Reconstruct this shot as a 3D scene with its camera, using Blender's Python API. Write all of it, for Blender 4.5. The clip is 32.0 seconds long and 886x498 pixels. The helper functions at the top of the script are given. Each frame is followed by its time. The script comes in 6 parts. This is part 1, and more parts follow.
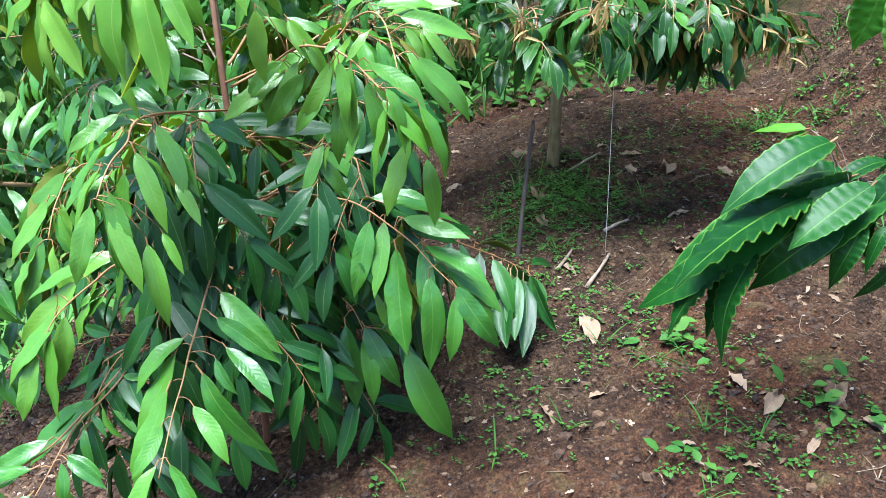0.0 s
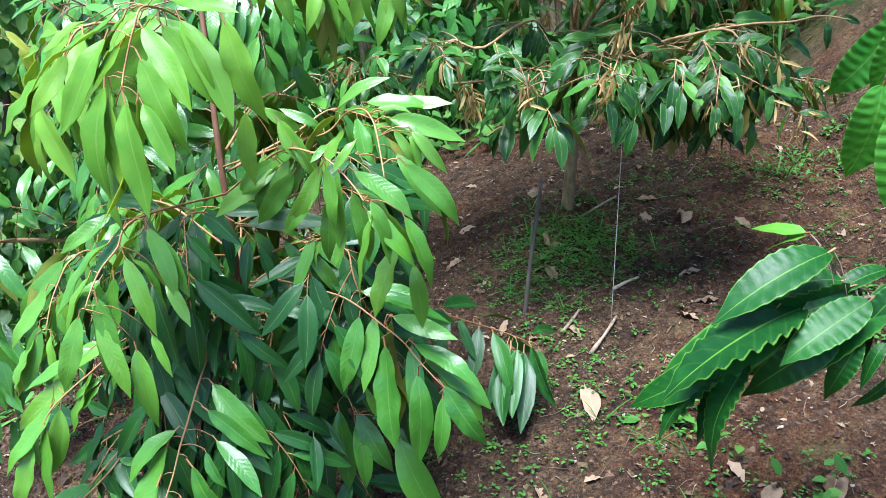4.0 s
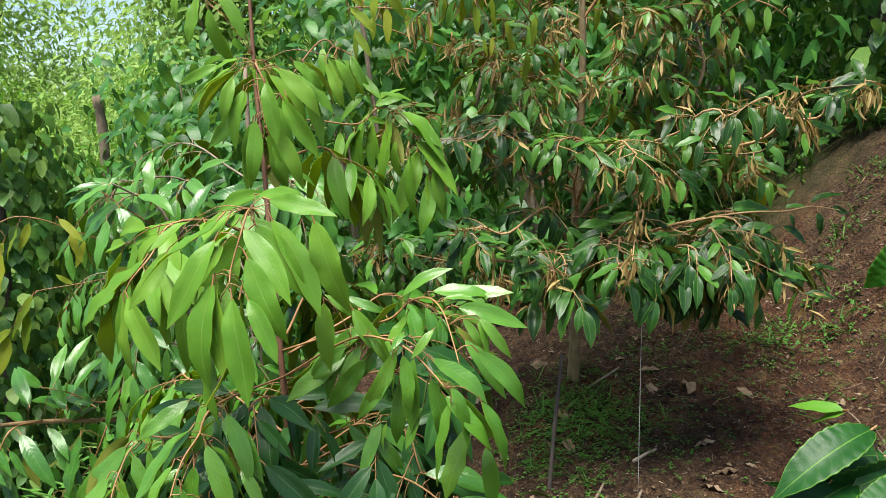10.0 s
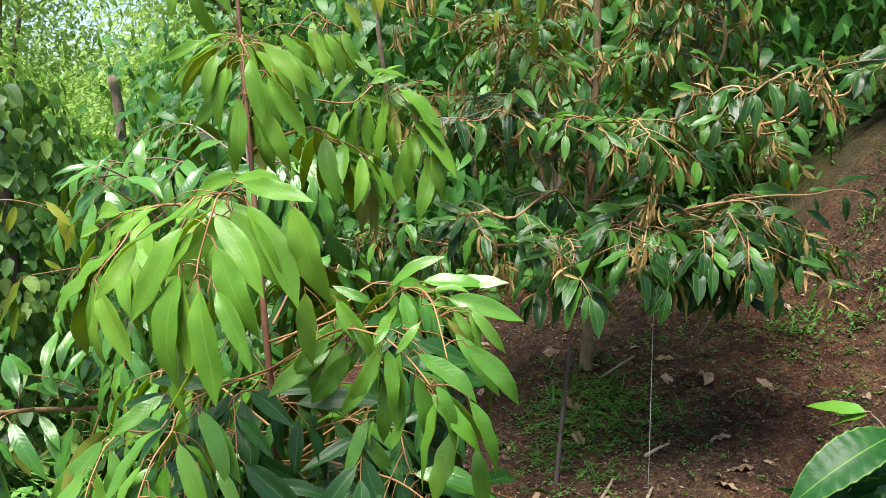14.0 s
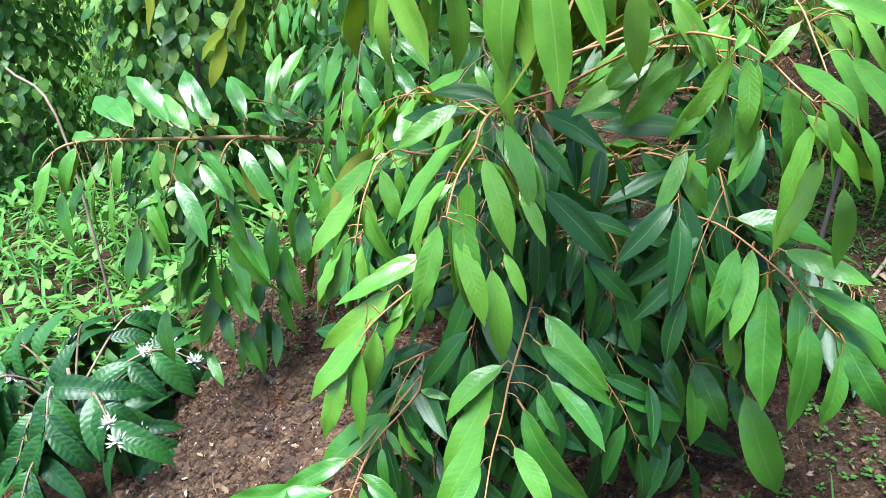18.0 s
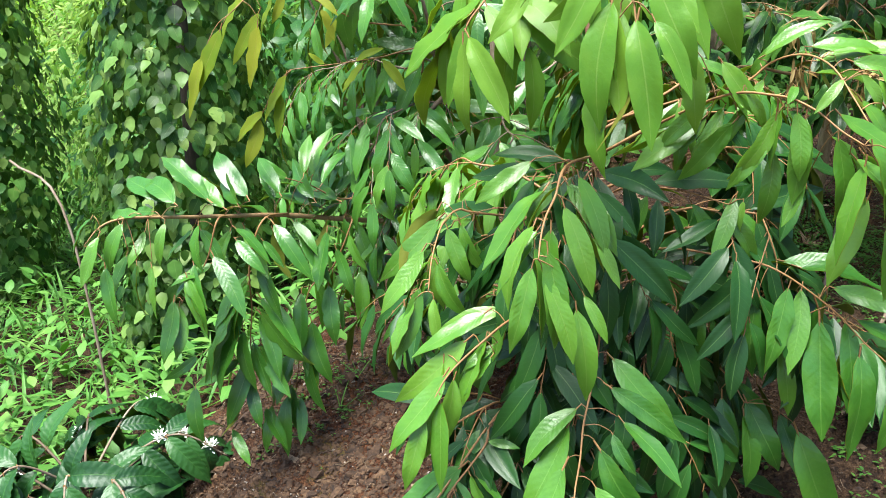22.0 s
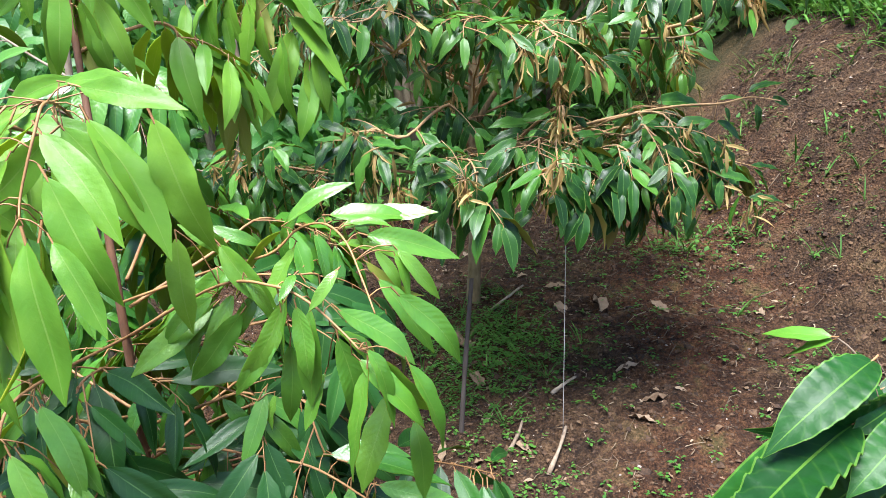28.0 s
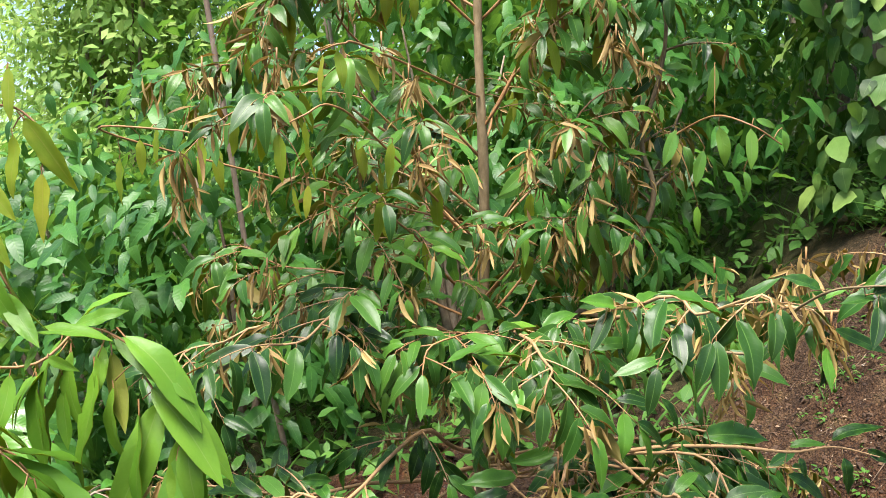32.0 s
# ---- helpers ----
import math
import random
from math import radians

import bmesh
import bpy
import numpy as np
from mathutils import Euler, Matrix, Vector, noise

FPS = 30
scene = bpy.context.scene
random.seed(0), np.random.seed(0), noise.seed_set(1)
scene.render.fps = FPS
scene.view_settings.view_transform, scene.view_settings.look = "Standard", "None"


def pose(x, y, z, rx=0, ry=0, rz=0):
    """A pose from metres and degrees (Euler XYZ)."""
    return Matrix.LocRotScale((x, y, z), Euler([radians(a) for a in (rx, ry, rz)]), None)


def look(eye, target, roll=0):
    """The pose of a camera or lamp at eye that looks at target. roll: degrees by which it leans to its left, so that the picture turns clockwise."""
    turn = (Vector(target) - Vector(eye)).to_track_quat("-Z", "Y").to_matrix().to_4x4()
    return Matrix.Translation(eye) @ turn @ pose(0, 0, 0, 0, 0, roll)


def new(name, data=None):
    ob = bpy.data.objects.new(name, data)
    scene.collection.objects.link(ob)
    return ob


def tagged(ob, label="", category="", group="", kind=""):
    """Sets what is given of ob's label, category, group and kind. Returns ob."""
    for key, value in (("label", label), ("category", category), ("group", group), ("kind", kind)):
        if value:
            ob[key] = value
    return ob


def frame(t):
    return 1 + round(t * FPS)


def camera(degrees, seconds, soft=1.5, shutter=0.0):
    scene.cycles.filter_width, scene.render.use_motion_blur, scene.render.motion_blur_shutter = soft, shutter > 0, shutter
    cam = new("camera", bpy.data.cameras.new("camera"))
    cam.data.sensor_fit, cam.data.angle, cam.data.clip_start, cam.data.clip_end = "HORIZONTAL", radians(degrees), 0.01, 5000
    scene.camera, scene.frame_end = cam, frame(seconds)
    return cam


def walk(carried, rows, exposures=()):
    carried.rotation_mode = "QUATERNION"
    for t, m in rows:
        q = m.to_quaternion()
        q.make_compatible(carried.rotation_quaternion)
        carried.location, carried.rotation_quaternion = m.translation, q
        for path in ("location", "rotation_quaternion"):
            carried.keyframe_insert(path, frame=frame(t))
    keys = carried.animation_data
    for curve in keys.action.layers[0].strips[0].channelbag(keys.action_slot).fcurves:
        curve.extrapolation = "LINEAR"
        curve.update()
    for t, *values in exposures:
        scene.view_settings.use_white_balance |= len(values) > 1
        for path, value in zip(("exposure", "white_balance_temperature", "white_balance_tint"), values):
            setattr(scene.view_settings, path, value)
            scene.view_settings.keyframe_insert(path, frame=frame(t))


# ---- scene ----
cam = camera(58.0, 32.0, soft=0.6)
METRES, EYE, TILT, LEAN, TURN = 4.4, 1.46, -18.0, 0.0, 0.0
ROWS = [
    (0.0, 0.0, 0.0, 0.0, 0.0, 0.0, -0.0),
    (0.5, 0.0281, 0.0173, 0.0237, 0.63, -1.64, 0.45),
    (1.0, 0.0102, 0.0178, 0.0434, 0.37, -2.22, 0.18),
    (1.5, -0.0029, 0.018, 0.0479, 0.03, -2.28, -0.2),
    (2.0, 0.0108, 0.0095, 0.0511, -0.23, -1.09, -0.39),
    (2.5, 0.0193, 0.0023, 0.0549, 0.97, -0.16, -0.01),
    (4.5, 0.0212, 0.0024, 0.052, 2.81, -1.29, -0.99),
    (5.0, 0.0009, 0.0057, 0.0552, 2.67, -1.17, -1.23),
    (5.5, -0.0249, 0.0159, 0.0521, 2.67, -1.11, -1.26),
    (6.0, -0.042, 0.0253, 0.0506, 1.34, -1.23, -1.49),
    (6.5, -0.0439, 0.0221, 0.0525, -0.5, -0.18, -0.67),
    (7.0, -0.0341, 0.0108, 0.0589, -0.34, 3.71, -0.32),
    (7.5, -0.0268, 0.0043, 0.0638, 1.09, 7.62, -0.19),
    (8.0, -0.0243, 0.0027, 0.0726, 3.04, 10.31, -0.82),
    (8.5, -0.0218, -0.0002, 0.0724, 3.43, 11.0, -0.9),
    (9.0, -0.0172, -0.005, 0.072, 2.32, 10.85, -0.54),
    (9.5, -0.0168, -0.0084, 0.067, 0.27, 9.96, -0.14),
    (10.0, -0.0309, -0.0228, 0.0613, -0.74, 10.44, -0.1),
    (10.5, -0.0406, -0.0391, 0.0511, -1.68, 10.93, 0.12),
    (11.0, -0.0373, -0.0295, 0.0492, -0.19, 9.86, 0.3),
    (11.5, 0.0013, 0.0019, 0.0593, 2.8, 8.72, 0.05),
    (12.0, 0.0239, 0.0123, 0.0769, 4.36, 8.01, -0.08),
    (12.5, 0.0225, 0.0032, 0.0903, 2.76, 9.91, -0.27),
    (13.0, 0.0208, 0.0009, 0.0919, 1.03, 11.06, 0.12),
    (13.5, 0.0096, 0.0008, 0.0815, 0.7, 10.3, -0.05),
    (14.0, -0.0146, 0.0008, 0.0689, 1.07, 9.02, -0.59),
    (14.5, -0.0362, -0.0031, 0.0549, 4.06, 4.07, -2.53),
    (15.0, -0.0494, -0.0012, 0.0488, 5.02, 1.81, -3.33),
    (15.5, -0.0528, -0.0028, 0.0459, 4.97, 1.26, -3.43),
    (17.5, -0.0828, 0.0313, 0.0379, 10.73, -7.39, -3.88),
    (18.0, -0.0961, 0.0545, 0.0399, 9.6, -6.59, -4.03),
    (18.5, -0.1119, 0.0665, 0.0353, 7.22, -5.29, -3.43),
    (19.0, -0.1281, 0.0547, 0.0181, 4.64, -5.79, -1.7),
    (19.5, -0.1394, 0.0419, 0.0156, 1.98, -5.09, -0.95),
    (20.0, -0.1443, 0.0366, 0.0183, 1.57, -2.36, -2.17),
    (20.5, -0.1475, 0.0366, 0.0254, 2.0, 0.95, -3.27),
    (21.0, -0.1467, 0.0345, 0.023, 2.53, 1.82, -3.48),
    (21.5, -0.1472, 0.0293, 0.0194, 5.31, 1.98, -3.28),
    (22.0, -0.1448, 0.0293, 0.0171, 5.48, 1.0, -2.56),
    (22.5, -0.1375, 0.0305, 0.0188, 2.86, 0.29, -1.05),
    (23.0, -0.134, 0.031, 0.0161, -0.11, 0.05, -0.34),
    (23.5, -0.1384, 0.0307, 0.0073, 0.84, -3.99, -0.72),
    (24.0, -0.1386, 0.0328, 0.0058, 1.38, -5.28, -1.0),
    (24.5, -0.138, 0.0315, 0.0101, 1.94, -3.51, -1.11),
    (25.0, -0.1358, 0.0298, 0.0145, 2.71, 0.07, -0.62),
    (25.5, -0.129, 0.0349, 0.0167, 1.83, 1.07, -0.16),
    (26.0, -0.1157, 0.0383, 0.0212, -3.8, 1.97, 2.24),
    (26.5, -0.1004, 0.0416, 0.0267, -9.11, 2.21, 4.46),
    (28.5, -0.0239, 0.0889, 0.0922, -9.87, 4.59, 2.88),
    (29.0, -0.0056, 0.099, 0.1016, -8.42, 5.73, 2.62),
    (29.5, 0.0074, 0.1056, 0.1181, -6.96, 7.33, 2.24),
    (30.0, 0.0075, 0.1031, 0.1281, -6.78, 8.49, 1.71),
    (30.5, 0.0089, 0.1007, 0.1368, -7.33, 11.43, 1.17),
    (31.0, 0.0211, 0.1196, 0.1439, -7.56, 14.67, 1.69),
    (31.5, 0.0361, 0.1598, 0.1626, -5.3, 14.65, 1.73),
    (32.0, 0.0392, 0.1693, 0.1951, -3.85, 13.87, 1.38),
]
EXPOSURES = [(0.0, 1.71, 5250, 11), (6.5, 1.63, 5300, 10), (8.0, 1.13, 6350, 10), (11.0, 1.05, 6350, 10), (13.0, 1.21, 6350, 11), (14.0, 1.23, 6250, 13), (15.5, 1.65, 5500, 11), (20.0, 1.67, 5450, 10), (22.0, 1.47, 6050, 10), (24.0, 1.53, 5600, 10), (26.0, 1.67, 5550, 10), (29.0, 1.67, 5900, 17), (30.0, 1.47, 6050, 17), (31.0, 1.33, 6300, 18), (32.0, 1.53, 6400, 18)]
walk(cam, [(t, pose(0, 0, EYE, TILT, LEAN, TURN) @ pose(METRES * x, METRES * y, METRES * z, 90 + pitch, roll, yaw)) for t, x, y, z, yaw, pitch, roll in ROWS], EXPOSURES)

# ---- sky and sun: bright, hazy midday ----
world = bpy.data.worlds.new("sky")
scene.world = world
world.use_nodes = True
wn = world.node_tree
wn.nodes.clear()
sky = wn.nodes.new("ShaderNodeTexSky")
sky.sky_type, sky.sun_disc = "NISHITA", False
sky.sun_elevation, sky.sun_rotation = radians(71.4), radians(214.3)
sky.dust_density, sky.air_density, sky.ozone_density = 1.5, 1.0, 1.0
sky_bg = wn.nodes.new("ShaderNodeBackground")
sky_bg.inputs[1].default_value = 0.11
sky_out = wn.nodes.new("ShaderNodeOutputWorld")
wn.links.new(sky.outputs[0], sky_bg.inputs[0])
wn.links.new(sky_bg.outputs[0], sky_out.inputs[0])
sun = new("sun", bpy.data.lights.new("sun", "SUN"))
sun.data.energy, sun.data.angle, sun.data.color = 5.0, radians(34), (1.0, 0.95, 0.86)
sun.matrix_world = look((-1.5, -2.2, 7.9), (0, 0, 0))


# ---- materials ----
def material(name):
    m = bpy.data.materials.new(name)
    m.use_nodes = True
    m.node_tree.nodes.clear()
    return m, m.node_tree


def node(nt, kind, **values):
    n = nt.nodes.new("ShaderNode" + kind)
    for key, value in values.items():
        n.inputs[key.replace("_", " ")].default_value = value
    return n


def ramp(nt, fac, stops):
    r = nt.nodes.new("ShaderNodeValToRGB")
    while len(r.color_ramp.elements) < len(stops):
        r.color_ramp.elements.new(0.5)
    for e, (p, c) in zip(r.color_ramp.elements, stops):
        e.position, e.color = p, (*c, 1)
    nt.links.new(fac, r.inputs[0])
    return r.outputs[0]


def maths(nt, op, a, b=0.5):
    n = nt.nodes.new("ShaderNodeMath")
    n.operation = op
    for slot, v in zip(n.inputs, (a, b)):
        if isinstance(v, (int, float)):
            slot.default_value = v
        else:
            nt.links.new(v, slot)
    return n.outputs[0]


def blend(nt, fac, a, b, how="MIX"):
    n = nt.nodes.new("ShaderNodeMix")
    n.data_type, n.blend_type = "RGBA", how
    for slot, v in ((n.inputs[0], fac), (n.inputs[6], a), (n.inputs[7], b)):
        if isinstance(v, (int, float)):
            slot.default_value = v
        elif isinstance(v, tuple):
            slot.default_value = (*v, 1)
        else:
            nt.links.new(v, slot)
    return n.outputs[2]


def chance(nt):
    """A random number for each leaf, be it an object or an island of a joined crown."""
    a = nt.nodes.new("ShaderNodeObjectInfo").outputs["Random"]
    b = nt.nodes.new("ShaderNodeNewGeometry").outputs["Random Per Island"]
    return maths(nt, "FRACT", maths(nt, "ADD", a, b))


def leaf_material(name, colours, vein, rough, through_share, through_colour, veins=12.0, relief=0.035, gloss=0.5, edge=0.0):
    m, nt = material(name)
    L = nt.links
    uv = nt.nodes.new("ShaderNodeUVMap")
    sep = nt.nodes.new("ShaderNodeSeparateXYZ")
    L.new(uv.outputs[0], sep.inputs[0])
    u, v = sep.outputs[0], sep.outputs[1]
    side = maths(nt, "ABSOLUTE", maths(nt, "SUBTRACT", v, 0.5))
    mid = maths(nt, "LESS_THAN", side, 0.02)
    # side veins run forward from the midrib
    phase = maths(nt, "MULTIPLY", maths(nt, "SUBTRACT", u, maths(nt, "MULTIPLY", side, 0.28)), veins * 6.2832)
    wave = maths(nt, "SINE", phase)
    vein_line = maths(nt, "POWER", maths(nt, "MAXIMUM", wave, 0.0), 14.0)
    base = ramp(nt, chance(nt), colours)
    coords = nt.nodes.new("ShaderNodeTexCoord")
    spots = node(nt, "TexNoise", Scale=38.0, Detail=4.0)
    L.new(coords.outputs["Object"], spots.inputs["Vector"])
    base = blend(nt, maths(nt, "MULTIPLY", spots.outputs[0], 0.55), base, colours[0][1])
    # paler and duller patches over the whole blade
    patch = node(nt, "TexNoise", Scale=5.0, Detail=2.0)
    L.new(coords.outputs["Object"], patch.inputs["Vector"])
    base = blend(nt, ramp(nt, patch.outputs[0], [(0.45, (0, 0, 0)), (0.75, (0.3, 0.3, 0.3))]), base, colours[-1][1])
    base = blend(nt, maths(nt, "MULTIPLY", vein_line, 0.07), base, vein)
    base = blend(nt, maths(nt, "MULTIPLY", mid, 0.45), base, vein)
    if edge:
        base = blend(nt, maths(nt, "MULTIPLY", maths(nt, "GREATER_THAN", side, 0.465), edge), base, vein)
    height = maths(nt, "ADD", maths(nt, "MULTIPLY", wave, relief), maths(nt, "MULTIPLY", spots.outputs[0], 0.5))
    height = maths(nt, "SUBTRACT", height, maths(nt, "MULTIPLY", mid, 0.6))
    bump = node(nt, "Bump", Strength=0.6, Distance=0.0016)
    L.new(height, bump.inputs["Height"])
    p = node(nt, "BsdfPrincipled")
    L.new(base, p.inputs["Base Color"])
    p.inputs["Specular IOR Level"].default_value = gloss
    L.new(maths(nt, "ADD", rough - 0.08, maths(nt, "MULTIPLY", spots.outputs[0], 0.16)), p.inputs["Roughness"])
    L.new(bump.outputs[0], p.inputs["Normal"])
    t = node(nt, "BsdfTranslucent")
    L.new(blend(nt, 0.5, base, through_colour), t.inputs[0])
    mix = node(nt, "MixShader", Fac=through_share)
    L.new(p.outputs[0], mix.inputs[1])
    L.new(t.outputs[0], mix.inputs[2])
    out = nt.nodes.new("ShaderNodeOutputMaterial")
    L.new(mix.outputs[0], out.inputs[0])
    return m


def plain_material(name, stops, scale, rough=0.8, bump=0.4, distance=0.004, stretch=(1, 1, 1), detail=6.0):
    m, nt = material(name)
    L = nt.links
    coords = nt.nodes.new("ShaderNodeTexCoord")
    mapping = nt.nodes.new("ShaderNodeMapping")
    mapping.inputs["Scale"].default_value = stretch
    L.new(coords.outputs["Object"], mapping.inputs[0])
    fine = node(nt, "TexNoise", Scale=scale, Detail=detail, Roughness=0.65)
    wide = node(nt, "TexNoise", Scale=scale / 9, Detail=3.0)
    L.new(mapping.outputs[0], fine.inputs["Vector"])
    L.new(mapping.outputs[0], wide.inputs["Vector"])
    f = maths(nt, "ADD", maths(nt, "MULTIPLY", fine.outputs[0], 0.6), maths(nt, "MULTIPLY", wide.outputs[0], 0.4))
    f = maths(nt, "ADD", f, maths(nt, "MULTIPLY", maths(nt, "SUBTRACT", chance(nt), 0.5), 0.22))
    p = node(nt, "BsdfPrincipled", Roughness=rough)
    L.new(ramp(nt, f, stops), p.inputs["Base Color"])
    b = node(nt, "Bump", Strength=bump, Distance=distance)
    L.new(fine.outputs[0], b.inputs["Height"])
    L.new(b.outputs[0], p.inputs["Normal"])
    out = nt.nodes.new("ShaderNodeOutputMaterial")
    L.new(p.outputs[0], out.inputs[0])
    return m


YOUNG = leaf_material("young_leaf", [(0.0, (0.08, 0.245, 0.02)), (0.5, (0.125, 0.33, 0.028)), (1.0, (0.2, 0.41, 0.035))], (0.26, 0.42, 0.07), 0.33, 0.44, (0.36, 0.52, 0.03), relief=0.09, gloss=0.85)
FRESH = leaf_material("fresh_leaf", [(0.0, (0.12, 0.31, 0.025)), (0.5, (0.17, 0.39, 0.03)), (1.0, (0.25, 0.46, 0.04))], (0.32, 0.48, 0.1), 0.42, 0.5, (0.42, 0.55, 0.03), gloss=0.4)
OLD = leaf_material("grown_leaf", [(0.0, (0.035, 0.14, 0.014)), (0.6, (0.065, 0.22, 0.018)), (1.0, (0.13, 0.32, 0.026))], (0.18, 0.36, 0.06), 0.33, 0.28, (0.24, 0.42, 0.02), relief=0.09, gloss=0.7)
UNDER = leaf_material("leaf_underside", [(0.0, (0.17, 0.22, 0.03)), (0.6, (0.24, 0.28, 0.04)), (1.0, (0.30, 0.28, 0.05))], (0.34, 0.3, 0.09), 0.55, 0.55, (0.5, 0.55, 0.03), gloss=0.3)
# older inner leaves, darkened further: the crown's shade is put into both skins
SHADE_DARK = leaf_material("shade_dark_leaf", [(0.0, (0.008, 0.042, 0.006)), (0.6, (0.015, 0.072, 0.009)), (1.0, (0.035, 0.14, 0.015))], (0.14, 0.26, 0.06), 0.42, 0.18, (0.18, 0.34, 0.03), gloss=0.4)
SHADE_DARK_UNDER = leaf_material("shade_dark_underside", [(0.0, (0.07, 0.11, 0.018)), (0.6, (0.1, 0.14, 0.022)), (1.0, (0.16, 0.17, 0.03))], (0.2, 0.2, 0.06), 0.55, 0.3, (0.3, 0.36, 0.02), gloss=0.25)
DARK = leaf_material("dark_glossy_leaf", [(0.0, (0.006, 0.028, 0.005)), (0.55, (0.013, 0.058, 0.008)), (0.8, (0.032, 0.12, 0.014)), (1.0, (0.1, 0.27, 0.025))], (0.16, 0.32, 0.06), 0.36, 0.28, (0.2, 0.42, 0.02), relief=0.015, gloss=0.3, edge=0.45)
COPPER = leaf_material("coppery_underside", [(0.0, (0.14, 0.13, 0.03)), (0.6, (0.25, 0.2, 0.05)), (1.0, (0.36, 0.30, 0.08))], (0.3, 0.2, 0.08), 0.6, 0.45, (0.5, 0.42, 0.03), gloss=0.25)
GOLDEN = leaf_material("golden_underside", [(0.0, (0.17, 0.3, 0.02)), (0.6, (0.27, 0.38, 0.025)), (1.0, (0.4, 0.4, 0.035))], (0.42, 0.36, 0.08), 0.5, 0.55, (0.62, 0.58, 0.03), gloss=0.3)
# lighter copy of the dark leaf; light on the upper tiers is in its colour
LIT_TIER = leaf_material("lit_tier_leaf", [(0.0, (0.018, 0.075, 0.01)), (0.5, (0.045, 0.15, 0.018)), (0.85, (0.085, 0.23, 0.024)), (1.0, (0.16, 0.34, 0.03))], (0.2, 0.36, 0.07), 0.38, 0.35, (0.3, 0.48, 0.03), relief=0.015, gloss=0.32, edge=0.35)
BUD = leaf_material("tan_new_leaf", [(0.0, (0.22, 0.14, 0.035)), (0.5, (0.36, 0.25, 0.07)), (1.0, (0.5, 0.39, 0.13))], (0.5, 0.33, 0.14), 0.6, 0.35, (0.5, 0.3, 0.06))
# distant haze and sunlight are painted into this pale leaf colour
HAZE = leaf_material("haze_pale_leaf", [(0.0, (0.1, 0.22, 0.04)), (0.5, (0.24, 0.4, 0.085)), (1.0, (0.42, 0.56, 0.16))], (0.3, 0.42, 0.12), 0.6, 0.45, (0.42, 0.58, 0.12), gloss=0.15)
COFFEE = leaf_material("coffee_leaf", [(0.0, (0.009, 0.045, 0.010)), (0.6, (0.016, 0.075, 0.013)), (1.0, (0.035, 0.13, 0.018))], (0.06, 0.17, 0.025), 0.42, 0.15, (0.16, 0.36, 0.03), 9.0, 0.3, gloss=0.45, edge=0.0)
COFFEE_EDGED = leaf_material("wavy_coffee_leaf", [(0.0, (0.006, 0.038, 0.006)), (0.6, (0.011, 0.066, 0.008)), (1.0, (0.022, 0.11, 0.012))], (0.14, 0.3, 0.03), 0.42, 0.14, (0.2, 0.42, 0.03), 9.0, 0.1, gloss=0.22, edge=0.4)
# brighter coffee copy: light coming through the blade is put into its green
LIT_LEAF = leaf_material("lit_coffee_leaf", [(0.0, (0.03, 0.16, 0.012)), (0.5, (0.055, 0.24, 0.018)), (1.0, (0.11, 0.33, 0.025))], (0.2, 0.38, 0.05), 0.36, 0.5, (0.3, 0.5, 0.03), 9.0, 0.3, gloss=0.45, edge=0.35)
# coffee copy with the light on the background growth lifted into its colour
COFFEE_FAR = leaf_material("lightened_coffee_leaf", [(0.0, (0.018, 0.08, 0.015)), (0.6, (0.04, 0.15, 0.022)), (1.0, (0.1, 0.28, 0.035))], (0.14, 0.3, 0.05), 0.42, 0.35, (0.24, 0.45, 0.04), 9.0, 0.3, gloss=0.35)
COFFEE_UNDER = leaf_material("coffee_underside", [(0.0, (0.12, 0.24, 0.03)), (0.6, (0.19, 0.32, 0.035)), (1.0, (0.3, 0.4, 0.04))], (0.24, 0.32, 0.1), 0.5, 0.45, (0.25, 0.36, 0.04), 9.0, 0.4)
LIME = leaf_material("bright_leaf", [(0.0, (0.07, 0.22, 0.02)), (0.5, (0.14, 0.34, 0.03)), (1.0, (0.25, 0.44, 0.04))], (0.25, 0.36, 0.08), 0.55, 0.45, (0.4, 0.55, 0.04), gloss=0.2)
VINE = leaf_material("vine_leaf", [(0.0, (0.009, 0.04, 0.008)), (0.4, (0.032, 0.11, 0.018)), (0.75, (0.1, 0.24, 0.035)), (1.0, (0.3, 0.44, 0.1))], (0.15, 0.25, 0.06), 0.45, 0.3, (0.22, 0.4, 0.03), 5.0, gloss=0.25)
WEED = leaf_material("weed_leaf", [(0.0, (0.035, 0.12, 0.018)), (0.6, (0.065, 0.18, 0.024)), (1.0, (0.12, 0.26, 0.035))], (0.18, 0.3, 0.06), 0.55, 0.35, (0.22, 0.36, 0.04), 5.0, gloss=0.25)
LUSH = leaf_material("lush_grass_blade", [(0.0, (0.06, 0.2, 0.03)), (0.6, (0.12, 0.32, 0.05)), (1.0, (0.24, 0.42, 0.09))], (0.25, 0.4, 0.1), 0.5, 0.4, (0.35, 0.55, 0.08), 5.0, gloss=0.3)
DRY = leaf_material("dry_leaf", [(0.0, (0.09, 0.05, 0.022)), (0.5, (0.22, 0.145, 0.08)), (1.0, (0.38, 0.29, 0.19))], (0.4, 0.3, 0.2), 0.75, 0.15, (0.4, 0.25, 0.1))
PETAL = plain_material("white_petal", [(0.3, (0.72, 0.74, 0.62)), (0.7, (0.86, 0.86, 0.8))], 60, 0.6, 0.1)
TWIG = plain_material("young_twig", [(0.3, (0.19, 0.09, 0.03)), (0.7, (0.38, 0.21, 0.07))], 90, 0.6, 0.3, 0.001)
